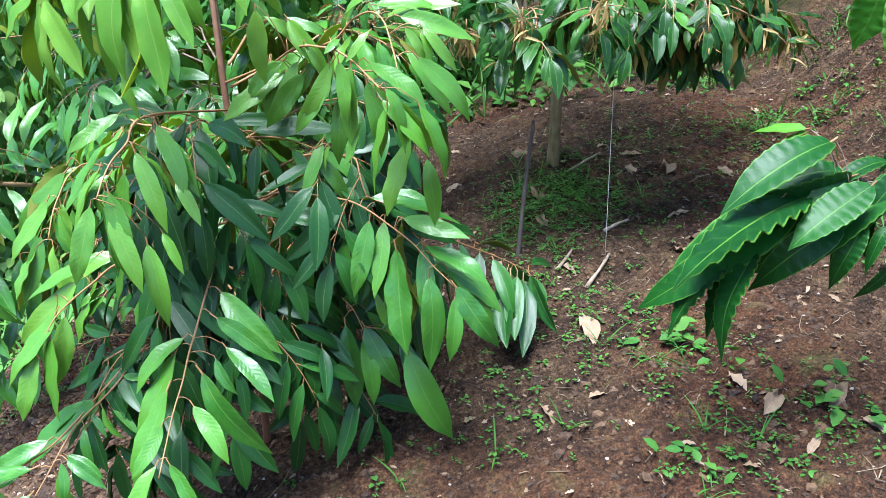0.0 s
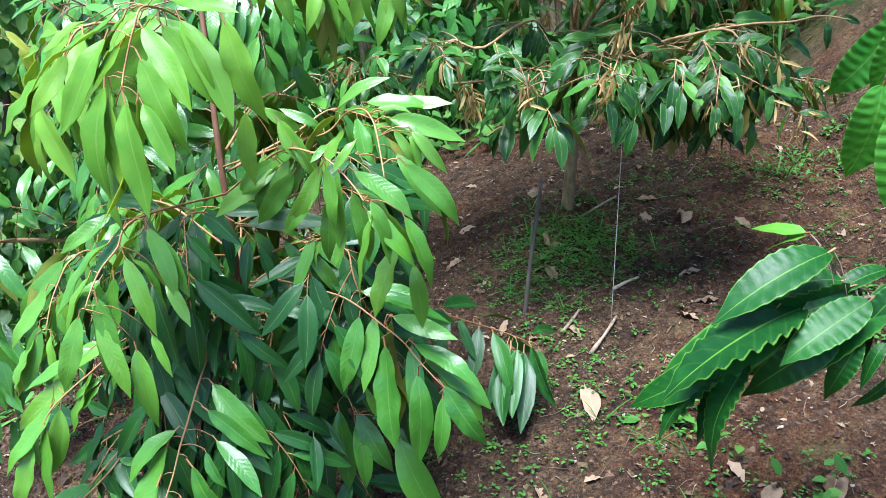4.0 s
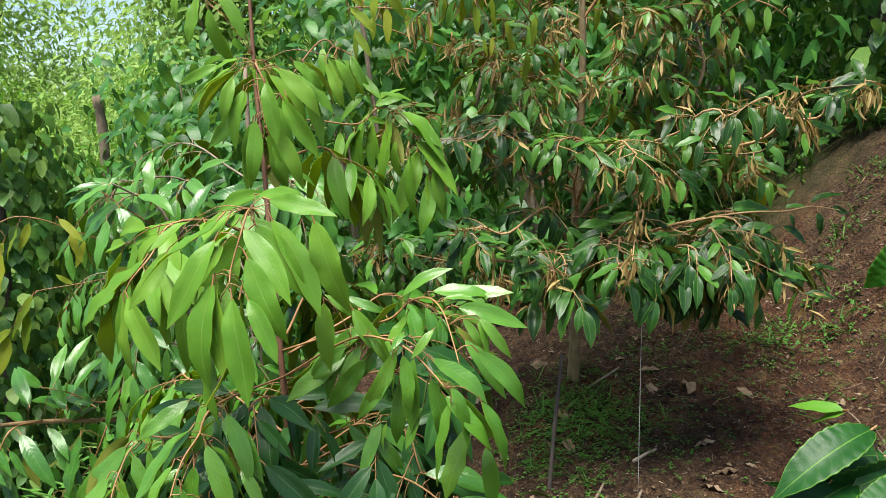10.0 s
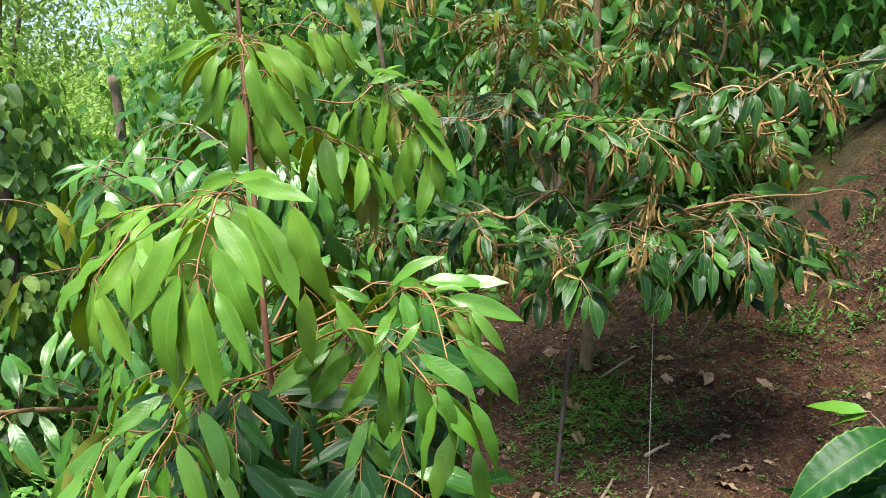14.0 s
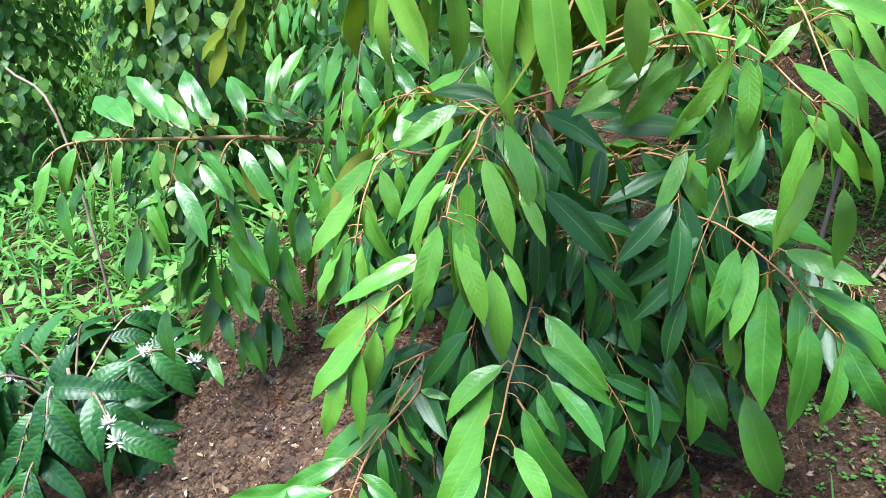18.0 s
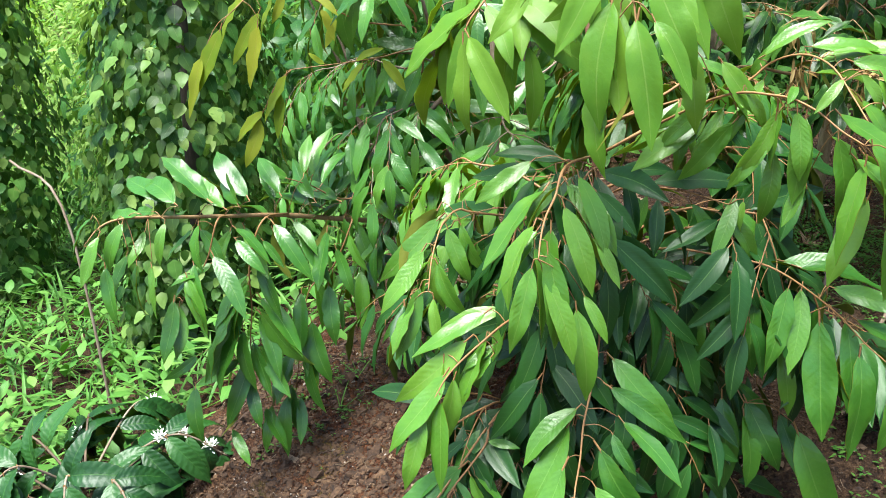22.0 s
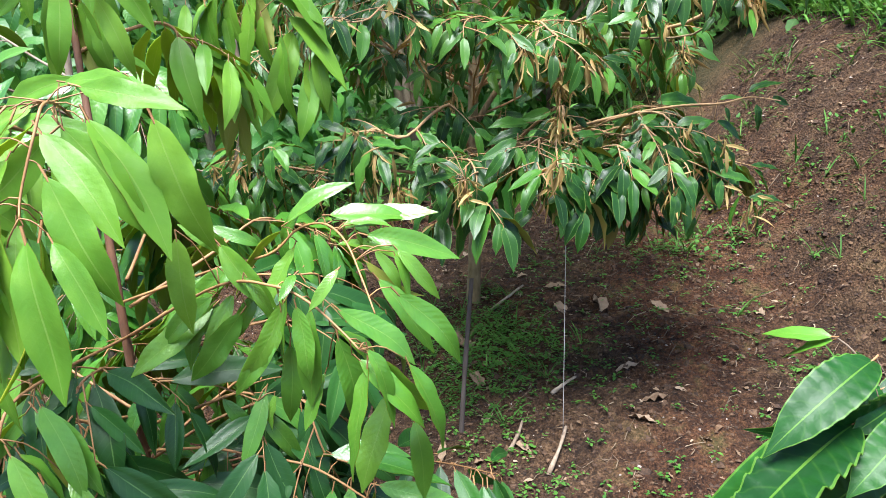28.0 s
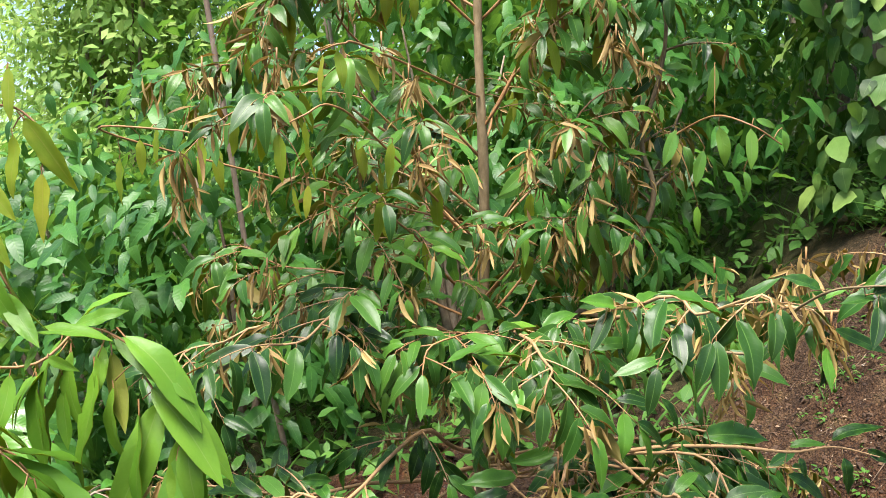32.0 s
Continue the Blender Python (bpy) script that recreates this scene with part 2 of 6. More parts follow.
PALE_BARK = plain_material("pale_bark", [(0.3, (0.075, 0.055, 0.022)), (0.5, (0.17, 0.125, 0.055)), (0.7, (0.3, 0.23, 0.12))], 70, 0.85, 0.7, 0.003, (1, 1, 0.35))
BARK = plain_material("bark", [(0.3, (0.10, 0.07, 0.045)), (0.5, (0.19, 0.14, 0.09)), (0.7, (0.30, 0.25, 0.18))], 70, 0.85, 0.7, 0.003, (1, 1, 0.35))
LIMB = plain_material("tan_limb", [(0.3, (0.24, 0.14, 0.055)), (0.7, (0.42, 0.27, 0.12))], 80, 0.75, 0.5, 0.002, (1, 1, 0.4))
STEM = plain_material("red_brown_stem", [(0.3, (0.085, 0.034, 0.016)), (0.7, (0.19, 0.09, 0.04))], 80, 0.7, 0.4, 0.002, (1, 1, 0.4))
STRAW = plain_material("dry_straw", [(0.3, (0.07, 0.045, 0.025)), (0.55, (0.17, 0.12, 0.07)), (0.7, (0.36, 0.28, 0.18))], 30, 0.85, 0.3)
DARKWOOD = plain_material("dark_wood", [(0.3, (0.035, 0.027, 0.022)), (0.7, (0.10, 0.08, 0.065))], 60, 0.9, 0.7, 0.003, (1, 1, 0.25))
WIRE = plain_material("grey_cord", [(0.3, (0.25, 0.24, 0.22)), (0.7, (0.42, 0.40, 0.37))], 90, 0.6, 0.1)
GRIT = plain_material("pale_grit", [(0.3, (0.13, 0.1, 0.07)), (0.7, (0.34, 0.29, 0.24))], 50, 0.9, 0.3)


def soil_material():
    m, nt = material("red_brown_soil")
    L = nt.links
    coords = nt.nodes.new("ShaderNodeTexCoord")
    fine = node(nt, "TexNoise", Scale=62.0, Detail=8.0, Roughness=0.7)
    mid = node(nt, "TexNoise", Scale=9.0, Detail=6.0, Roughness=0.6)
    wide = node(nt, "TexNoise", Scale=1.1, Detail=4.0)
    crumb = node(nt, "TexVoronoi", Scale=110.0)
    for n in (fine, mid, wide, crumb):
        L.new(coords.outputs["Object"], n.inputs["Vector"])
    grain = node(nt, "TexNoise", Scale=190.0, Detail=4.0, Roughness=0.7)
    L.new(coords.outputs["Object"], grain.inputs["Vector"])
    f = maths(nt, "ADD", maths(nt, "MULTIPLY", fine.outputs[0], 0.4), maths(nt, "MULTIPLY", mid.outputs[0], 0.3))
    f = maths(nt, "ADD", f, maths(nt, "MULTIPLY", grain.outputs[0], 0.3))
    earth = ramp(nt, f, [(0.40, (0.012, 0.006, 0.0026)), (0.475, (0.042, 0.022, 0.0095)), (0.53, (0.086, 0.048, 0.022)), (0.62, (0.2, 0.122, 0.062))])
    red = blend(nt, ramp(nt, wide.outputs[0], [(0.45, (0, 0, 0)), (0.65, (1, 1, 1))]), earth, (1.4, 0.95, 0.75), "MULTIPLY")
    # green film of moss and seedlings in patches
    moss = maths(nt, "MULTIPLY", ramp(nt, mid.outputs[0], [(0.56, (0, 0, 0)), (0.68, (1, 1, 1))]), ramp(nt, wide.outputs[0], [(0.42, (0, 0, 0)), (0.6, (0.5, 0.5, 0.5))]))
    sep = nt.nodes.new("ShaderNodeSeparateXYZ")
    L.new(coords.outputs["Object"], sep.inputs[0])
    wild = maths(nt, "MULTIPLY", maths(nt, "SUBTRACT", sep.outputs[1], 4.4), 0.6)
    moss = maths(nt, "MAXIMUM", moss, maths(nt, "MINIMUM", maths(nt, "MAXIMUM", wild, 0.0), 0.9))
    p = node(nt, "BsdfPrincipled", Roughness=0.92)
    p.inputs["Specular IOR Level"].default_value = 0.25
    L.new(blend(nt, moss, red, (0.06, 0.10, 0.025)), p.inputs["Base Color"])
    h = maths(nt, "ADD", maths(nt, "MULTIPLY", fine.outputs[0], 0.8), maths(nt, "MULTIPLY", mid.outputs[0], 1.6))
    h = maths(nt, "ADD", h, maths(nt, "MULTIPLY", crumb.outputs["Distance"], -0.9))
    h = maths(nt, "ADD", h, maths(nt, "MULTIPLY", grain.outputs[0], 0.7))
    b = node(nt, "Bump", Strength=1.0, Distance=0.022)
    L.new(h, b.inputs["Height"])
    L.new(b.outputs[0], p.inputs["Normal"])
    out = nt.nodes.new("ShaderNodeOutputMaterial")
    L.new(p.outputs[0], out.inputs[0])
    return m


SOIL = soil_material()
CLOD = plain_material("soil_crumb", [(0.32, (0.015, 0.0076, 0.0034)), (0.5, (0.052, 0.0275, 0.0125)), (0.68, (0.12, 0.069, 0.033))], 90, 0.95, 0.8, 0.004)


# ---- the lie of the land: a terrace cut into a slope that falls to the left, with a bank on the right ----
def smooth(a, b, v):
    v = min(1.0, max(0.0, (v - a) / (b - a)))
    return v * v * (3 - 2 * v)


def land(x, y):
    cx, cy = min(1.4, max(-2.4, x)), min(3.8, max(-1.0, y))
    z = -0.027 + 0.264 * cx + 0.328 * cy - 0.033 * cy * cy - 0.079 * cx * cx
    z += 0.30 * max(0.0, min(x, 9.0) - 2.3) - 0.10 * max(0.0, -2.4 - max(x, -30.0))
    z += 0.06 * max(0.0, min(y, 14.0) - 3.8) - 0.1 * max(0.0, -1.0 - max(y, -12.0))
    z += 0.80 * smooth(1.35, 2.4, x - 0.12 * (y - 3.3)) * smooth(0.2, 2.2, y)
    z += 0.11 * max(0.0, min(y, 90.0) - 9.0) * smooth(9.0, 20.0, y)
    # heap of dug earth
    z += 0.20 * math.exp(-((x + 1.35) ** 2 + (y - 2.55) ** 2) / 0.12)
    return z


def rough_land(x, y):
    v = Vector((x, y, 0.0))
    return land(x, y) + 0.03 * noise.noise(v * 2.3) + 0.016 * noise.noise(v * 7.0) + 0.018 * noise.noise(v * 17.0) + 0.013 * noise.noise(v * 37.0) + 0.005 * noise.noise(v * 61.0)


# ---- building helpers ----
def part(name, bm, mat, parent=None, label=""):
    me = bpy.data.meshes.new(name)
    bm.to_mesh(me)
    bm.free()
    me.materials.append(mat)
    me.shade_smooth()
    return hang(name, me, parent, label)


def hang(name, me, parent=None, label=""):
    ob = new(name, me)
    if parent:
        ob.parent = parent
        if parent.parent is None:
            ob.matrix_parent_inverse = Matrix.Translation(-parent.location)
    return tagged(ob, label)


def thing(name, at, label, category, group="", kind=""):
    e = new(name)
    e.location = at
    return tagged(e, label, category, group, kind)


def curve_through(points, n):
    """n points along a smooth line through the given ones."""
    p = [Vector(q) for q in points]
    p = [2 * p[0] - p[1]] + p + [2 * p[-1] - p[-2]]
    out = []
    spans = len(p) - 3
    for i in range(n):
        s = i / (n - 1) * spans
        k = min(int(s), spans - 1)
        f = s - k
        a, b, c, d = p[k:k + 4]
        out.append(0.5 * (2 * b + (c - a) * f + (2 * a - 5 * b + 4 * c - d) * f * f + (3 * b - a - 3 * c + d) * f ** 3))
    return out


def tube(bm, line, r0, r1, sides=6, wobble=0.0, rng=None):
    rings = []
    for i, p in enumerate(line):
        t = (line[min(i + 1, len(line) - 1)] - line[max(i - 1, 0)]).normalized()
        a = t.cross(Vector((0.31, 0.77, 0.21))).normalized()
        b = t.cross(a)
        r = r0 + (r1 - r0) * i / (len(line) - 1)
        if rng:
            r *= 1 + wobble * rng.uniform(-1, 1)
        rings.append([bm.verts.new(p + r * (math.cos(k * math.tau / sides) * a + math.sin(k * math.tau / sides) * b)) for k in range(sides)])
    for lo, hi in zip(rings, rings[1:]):
        for k in range(sides):
            bm.faces.new((lo[k], lo[(k + 1) % sides], hi[(k + 1) % sides], hi[k]))
    bm.faces.new(rings[0][::-1])
    bm.faces.new(rings[-1])


# ---- leaves: a thin blade with an upper and a lower skin, on a stalk; 1 long, tip along x, upper skin up ----
def leaf_shape(width, fold, bend, twist, wave, tip, steps=8, stalk=0.1, belly=0.8, seed=0, cheap=False, full=0.62, pleat=0.0, thin=False):
    rng = random.Random(seed)
    verts, faces, uvs, skins = [], [], [], []
    ph, sickle, lazy = rng.uniform(0, 6), rng.uniform(-0.05, 0.05), rng.uniform(-0.03, 0.03)
    for skin in ((0,) if thin else (0, 1)):
        base = len(verts)
        for i in range(steps + 1):
            s = i / steps
            w = width * 0.5 * math.sin(math.pi * min(1.0, s ** belly)) ** full
            if s > 0.8:
                w = max(w * (1 - tip * (s - 0.8) / 0.2), 0.0)
            if i == 0:
                w = width * 0.05
            if i == steps:
                w = 0.004
            for k in ((-1.0, 0.0, 1.0) if cheap else (-1.0, -0.5, 0.0, 0.5, 1.0)):
                lift = (1.7 * abs(k) - 1.05 * k * k) * fold * w - bend * s * s + lazy * math.sin(s * 6.5)
                lift += wave * w * abs(k) * math.sin(s * (17 if pleat == 0 else 64) + ph + (1.3 if k > 0 else 0)) if abs(k) == 1 else 0
                lift += pleat * w * (0.6 - abs(abs(k) - 0.55)) * math.sin((s - abs(k) * 0.12) * 56)
                y = k * w + (0 if cheap else sickle * math.sin(math.pi * s))
                a = twist * (s - 0.3)
                verts.append((stalk + s * (1 - 0.35 * bend * bend * s), y * math.cos(a) - lift * 0.0 * math.sin(a), lift + y * math.sin(a) - 0.006 * skin))
                uvs.append((s, 0.5 + 0.5 * k))
        for i in range(steps):
            n = 3 if cheap else 5
            for k in range(n - 1):
                a = base + i * n + k
                f = (a, a + n, a + n + 1, a + 1)
                faces.append(f if skin else (f[0], f[3], f[2], f[1]))
                skins.append(skin)
    # stalk
    base = len(verts)
    for x in () if cheap else (0.0, stalk + 0.03):
        for k in range(3):
            verts.append((x, 0.011 * math.cos(k * 2.094), 0.011 * math.sin(k * 2.094) + (0.03 * (1 - x / stalk) if stalk > 0 else 0)))
            uvs.append((0.0, 0.5))
    for k in range(0 if cheap else 3):
        faces.append((base + k, base + (k + 1) % 3, base + 3 + (k + 1) % 3, base + 3 + k))
        skins.append(2)
    up = np.array(faces, dtype=np.int32)
    return np.array(verts), up, np.array(uvs), np.array(skins)


def flat_normals_up(shape):
    """Turns the faces so that skin 0 looks up and skin 1 down."""
    v, f, uv, s = shape
    n = np.cross(v[f[:, 1]] - v[f[:, 0]], v[f[:, 2]] - v[f[:, 0]])[:, 2]
    bad = ((s == 0) & (n < 0)) | ((s == 1) & (n > 0))
    f = f.copy()
    f[bad] = f[bad][:, [0, 3, 2, 1]]
    return v, f, uv, s


def mesh_of(name, verts, faces, uvs, skins, mats):
    me = bpy.data.meshes.new(name)
    me.vertices.add(len(verts))
    me.vertices.foreach_set("co", np.asarray(verts, dtype=np.float32).ravel())
    me.loops.add(faces.size)
    me.loops.foreach_set("vertex_index", faces.ravel().astype(np.int32))
    me.polygons.add(len(faces))
    me.polygons.foreach_set("loop_start", np.arange(0, faces.size, 4, dtype=np.int32))
    me.polygons.foreach_set("material_index", skins.astype(np.int32))
    layer = me.uv_layers.new(name="UVMap")
    layer.data.foreach_set("uv", uvs[faces.ravel()].astype(np.float32).ravel())
    for m in mats:
        me.materials.append(m)
    me.update(calc_edges=True)
    me.shade_smooth()
    return me


class Foliage:
    """One kind of leaf: a few shapes that single leaves share, and joined crowns of many."""

    def __init__(self, name, mats, shapes):
        self.name, self.mats = name, mats
        self.shapes = [flat_normals_up(leaf_shape(**s)) for s in shapes]
        self.meshes = None

    def single(self, parent, m, k, name="leaf"):
        if self.meshes is None:
            self.meshes = [mesh_of(self.name, *s, self.mats) for s in self.shapes]
        ob = hang(name, self.meshes[k % len(self.meshes)], parent)
        ob.matrix_basis = m
        return ob

    def joined(self, name, parent, placed, label="", kind="stuff"):
        if not placed:
            return None
        vs, fs, us, ss, at = [], [], [], [], 0
        for m, k in placed:
            v, f, uv, s = self.shapes[k % len(self.shapes)]
            a = np.array(m)
            vs.append(v @ a[:3, :3].T + a[:3, 3])
            fs.append(f + at)
            us.append(uv)
            ss.append(s)
            at += len(v)
        ob = hang(name, mesh_of(name, np.concatenate(vs), np.concatenate(fs), np.concatenate(us), np.concatenate(ss), self.mats), parent, label)
        return tagged(ob, kind=kind)


def leaf_pose(at, along, up, length):
    x = along.normalized()
    z = (up - up.dot(x) * x)
    if z.length < 1e-4:
        z = Vector((0, 1, 0)) - x.y * x
    z.normalize()
    y = z.cross(x)
    m = Matrix((x * length, y * length, z * length)).transposed().to_4x4()
    m.translation = at
    return m


def shapes(n, width, bend, wave=0.05, tip=0.35, steps=8, stalk=0.1, belly=0.8, fold=0.25, cheap=False, pleat=0.0, thin=False):
    rng = random.Random(n * 31 + int(width * 1000))
    return [dict(width=width * rng.uniform(0.86, 1.12), fold=fold * rng.uniform(0.5, 1.5), bend=bend * rng.uniform(0.3, 1.7), twist=rng.uniform(-0.7, 0.7),
                 wave=wave * rng.uniform(0.5, 1.5), tip=tip, steps=steps, stalk=stalk, belly=belly, seed=k, cheap=cheap, pleat=pleat, thin=thin) for k in range(n)]


YOUNG_LEAVES = Foliage("leaf", [YOUNG, UNDER, TWIG], shapes(10, 0.265, 0.24, 0.14, fold=0.4, steps=11, belly=0.88, tip=0.55))
FRESH_LEAVES = Foliage("leaf", [FRESH, UNDER, TWIG], shapes(10, 0.265, 0.24, 0.14, fold=0.4, steps=11, belly=0.88, tip=0.55))
YOUNG_SMALL = Foliage("leaf", [YOUNG, UNDER, TWIG], shapes(6, 0.36, 0.15, 0.1, steps=7, tip=0.6))
OLD_LEAVES = Foliage("leaf", [OLD, UNDER, TWIG], shapes(10, 0.265, 0.24, 0.14, fold=0.4, steps=11, belly=0.88, tip=0.55))
SHADE_DARK_LEAVES = Foliage("leaf", [SHADE_DARK, SHADE_DARK_UNDER, TWIG], shapes(8, 0.26, 0.2, 0.15, fold=0.5, steps=6, belly=0.86, tip=0.45))
DARK_LEAVES = Foliage("leaf", [DARK, COPPER, TWIG], shapes(8, 0.34, 0.3, 0.14, tip=0.75, steps=9, fold=0.5))
NARROW_LEAVES = Foliage("leaf", [LIT_TIER, COPPER, TWIG], shapes(8, 0.33, 0.36, 0.12, tip=0.7, steps=8, fold=0.45))
GOLD_LEAVES = Foliage("leaf", [GOLDEN, GOLDEN, TWIG], shapes(6, 0.27, 0.12, 0.15))
BUD_LEAVES = Foliage("new_leaf", [BUD, BUD, TWIG], shapes(5, 0.15, 0.18, 0.1, steps=6, fold=1.0, tip=0.6))
COFFEE_LEAVES = Foliage("leaf", [COFFEE, COFFEE_UNDER, TWIG], shapes(8, 0.36, 0.4, 0.06, tip=0.6, steps=30, stalk=0.05, pleat=0.012, fold=0.45))
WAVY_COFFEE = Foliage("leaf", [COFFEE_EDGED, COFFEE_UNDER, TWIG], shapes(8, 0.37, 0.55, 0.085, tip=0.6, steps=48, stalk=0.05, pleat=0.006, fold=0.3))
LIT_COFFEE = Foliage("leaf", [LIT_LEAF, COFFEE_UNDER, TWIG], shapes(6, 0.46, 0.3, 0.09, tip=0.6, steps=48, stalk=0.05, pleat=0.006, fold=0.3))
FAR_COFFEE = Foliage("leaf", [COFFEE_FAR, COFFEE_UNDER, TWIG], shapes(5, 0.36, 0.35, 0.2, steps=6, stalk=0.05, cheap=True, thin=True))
VINE_LEAVES = Foliage("leaf", [VINE, LIME, TWIG], shapes(6, 0.62, 0.2, 0.1, tip=0.6, steps=6, belly=0.62, cheap=True, thin=True))
LIME_LEAVES = Foliage("leaf", [LIME, LIME, TWIG], shapes(5, 0.42, 0.2, 0.1, steps=3, cheap=True, thin=True))
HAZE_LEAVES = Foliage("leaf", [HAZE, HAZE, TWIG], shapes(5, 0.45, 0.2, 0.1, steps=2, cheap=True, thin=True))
WEED_LEAVES = Foliage("leaf", [WEED, WEED, TWIG], shapes(5, 0.55, 0.2, 0.1, steps=3, stalk=0.3, cheap=True))
GRASS_LEAVES = Foliage("blade", [WEED, WEED, WEED], shapes(5, 0.045, 0.5, 0.0, steps=5, stalk=0.02, fold=0.6, cheap=True))
LUSH_BLADES = Foliage("blade", [LUSH, LUSH, LUSH], shapes(5, 0.06, 0.5, 0.0, steps=5, stalk=0.02, fold=0.6, cheap=True))
LUSH_LEAVES = Foliage("leaf", [LUSH, LUSH, LUSH], shapes(5, 0.45, 0.2, 0.1, steps=3, stalk=0.2, cheap=True))
DRY_LEAVES = Foliage("dry_leaf", [DRY, DRY, DRY], shapes(6, 0.38, 0.12, 0.5, steps=6, stalk=0.06, fold=0.6))
UP, DOWN = Vector((0, 0, 1)), Vector((0, 0, -1))
SUNWARD = Vector((-0.25, -0.97, 0))  # leaves turn to the open side


def leaf_along(rng, line, u, side_sign, axis_out, hang_down, length, outward, fwd=0.6, face=None, jitter=0.2):
    """The pose of a leaf that springs from a twig's line at u, to one side, and hangs."""
    i = min(int(u * (len(line) - 1)), len(line) - 2)
    f = u * (len(line) - 1) - i
    p = line[i].lerp(line[i + 1], f)
    t = (line[i + 1] - line[i]).normalized()
    face = (face or outward * 0.45 + SUNWARD * 0.45 + UP * 0.55).normalized()
    side = t.cross(face)
    side = side.normalized() if side.length > 0.05 else axis_out.cross(UP).normalized()
    jig = Vector((rng.uniform(-1, 1), rng.uniform(-1, 1), rng.uniform(-1, 1))) * jitter
    along = side * side_sign * rng.uniform(0.55, 1.05) + t * fwd + DOWN * hang_down * rng.uniform(0.6, 1.3) + jig
    up = face + side * side_sign * 0.2 + jig * 1.6
    return leaf_pose(p, along, up, length)


def bough(tree, points, r0, r1, leaves, seed, twigs=6, twig=0.22, count=7, size=0.15, hang_down=0.55, single=True, bare=0.25, droop=1.1,
          twig_mat=None, bark=None, name="branch", buds=None, bud_size=0.062, own=8, spread=0.8, face=None, jitter=0.2, fwd=0.6, hangers=0):
    """A branch of a tree with its side twigs; each leaf on it is a part, or, where single is False, all are one crown part."""
    rng = random.Random(seed)
    main = curve_through(points, 26)
    span = (main[-1] - main[0]).length
    for i, p in enumerate(main):
        p += noise.noise_vector(Vector((i * 0.17, seed * 1.7, 0.0))) * 0.09 * span * smooth(0, 0.6, i / 25)
    bm = bmesh.new()
    tube(bm, main, r0, r1, 7, 0.06, rng)
    foot = Vector((tree.location.x, tree.location.y, 0))
    placed = []
    bud_places = []
    lines = []
    for k in range(twigs):
        u = bare + (0.97 - bare) * (k + 0.5) / twigs + rng.uniform(-0.02, 0.02)
        i = min(int(u * 25), 24)
        p, t = main[i], (main[i + 1] - main[i]).normalized()
        sign = 1 if k % 2 else -1
        side = t.cross(UP)
        side = side.normalized() if side.length > 0.05 else Vector((1, 0, 0))
        d = (side * sign * spread * rng.uniform(0.5, 1.2) + t * rng.uniform(0.4, 0.9) + UP * rng.uniform(-0.2, 0.3)).normalized()
        length = twig * rng.uniform(0.65, 1.25)
        line, q = [p], p.copy()
        for _ in range(9):
            q = q + d * length / 9
            d = (d + DOWN * droop * length / 9 * 6 * rng.uniform(0.6, 1.2)).normalized()
            line.append(q)
        tube(bm, line, max(r1, 0.0016), 0.0009, 5)
        lines.append((line, max(2, round(count * length / twig)), 0.12))
    lines.append((main[int(26 * bare):], own, 0.15))
    for line, n, start in lines:
        for k in range(n):
            u = start + (1 - start) * (k + rng.uniform(0.2, 0.8)) / n
            i = min(int(u * (len(line) - 1)), len(line) - 1)
            out = line[i] - foot
            out.z = 0
            out = out.normalized() if out.length > 0.01 else Vector((0, -1, 0))
            s = size * rng.uniform(0.7, 1.2) * (0.85 if u > 0.85 else 1.0)
            placed.append((leaf_along(rng, line, min(u, 0.999), 1 if k % 2 else -1, out, hang_down, s, out, fwd, face, jitter), rng.randrange(10)))
        # a last leaf at the tip
        t = line[-1] - line[-2]
        placed.append((leaf_pose(line[-1], t.normalized() + DOWN * 0.6, UP + (line[-1] - foot).normalized(), size * rng.uniform(0.75, 1.0)), rng.randrange(10)))
        if buds and rng.random() < buds:
            bud_places += cluster(rng, line[-1], bud_size)
            if rng.random() < 0.6:
                bud_places += cluster(rng, line[len(line) // 2], bud_size * 0.8)
    ob = part(name, bm, bark or BARK, tree)
    # the nearest leaves of a tree are parts of their own, the rest is one crown piece on each branch
    apart = placed if single else []
    if single and SINGLE_LEAVES.get(tree.name, 0) > 330:
        apart = []
    SINGLE_LEAVES[tree.name] = SINGLE_LEAVES.get(tree.name, 0) + len(apart)
    for m, k in apart:
        leaves.single(ob, m, k)
    if not apart:
        leaves.joined("foliage", ob, placed)
    BUD_LEAVES.joined("bud_foliage", ob, bud_places, "tan folded new leaves and buds")
    loose = []
    for _ in range(hangers):
        line = rng.choice(lines)[0]
        d = DOWN + Vector((rng.gauss(0, 0.16), rng.gauss(0, 0.16), 0))
        loose.append((leaf_pose(rng.choice(line[3:]), d, SUNWARD + Vector((rng.uniform(-1, 1), rng.uniform(-0.4, 0.4), 0)), rng.uniform(0.065, 0.125)), rng.randrange(6)))
    GOLD_LEAVES.joined("hanging_foliage", ob, loose, "yellow-green young leaves that hang straight down")
    return ob


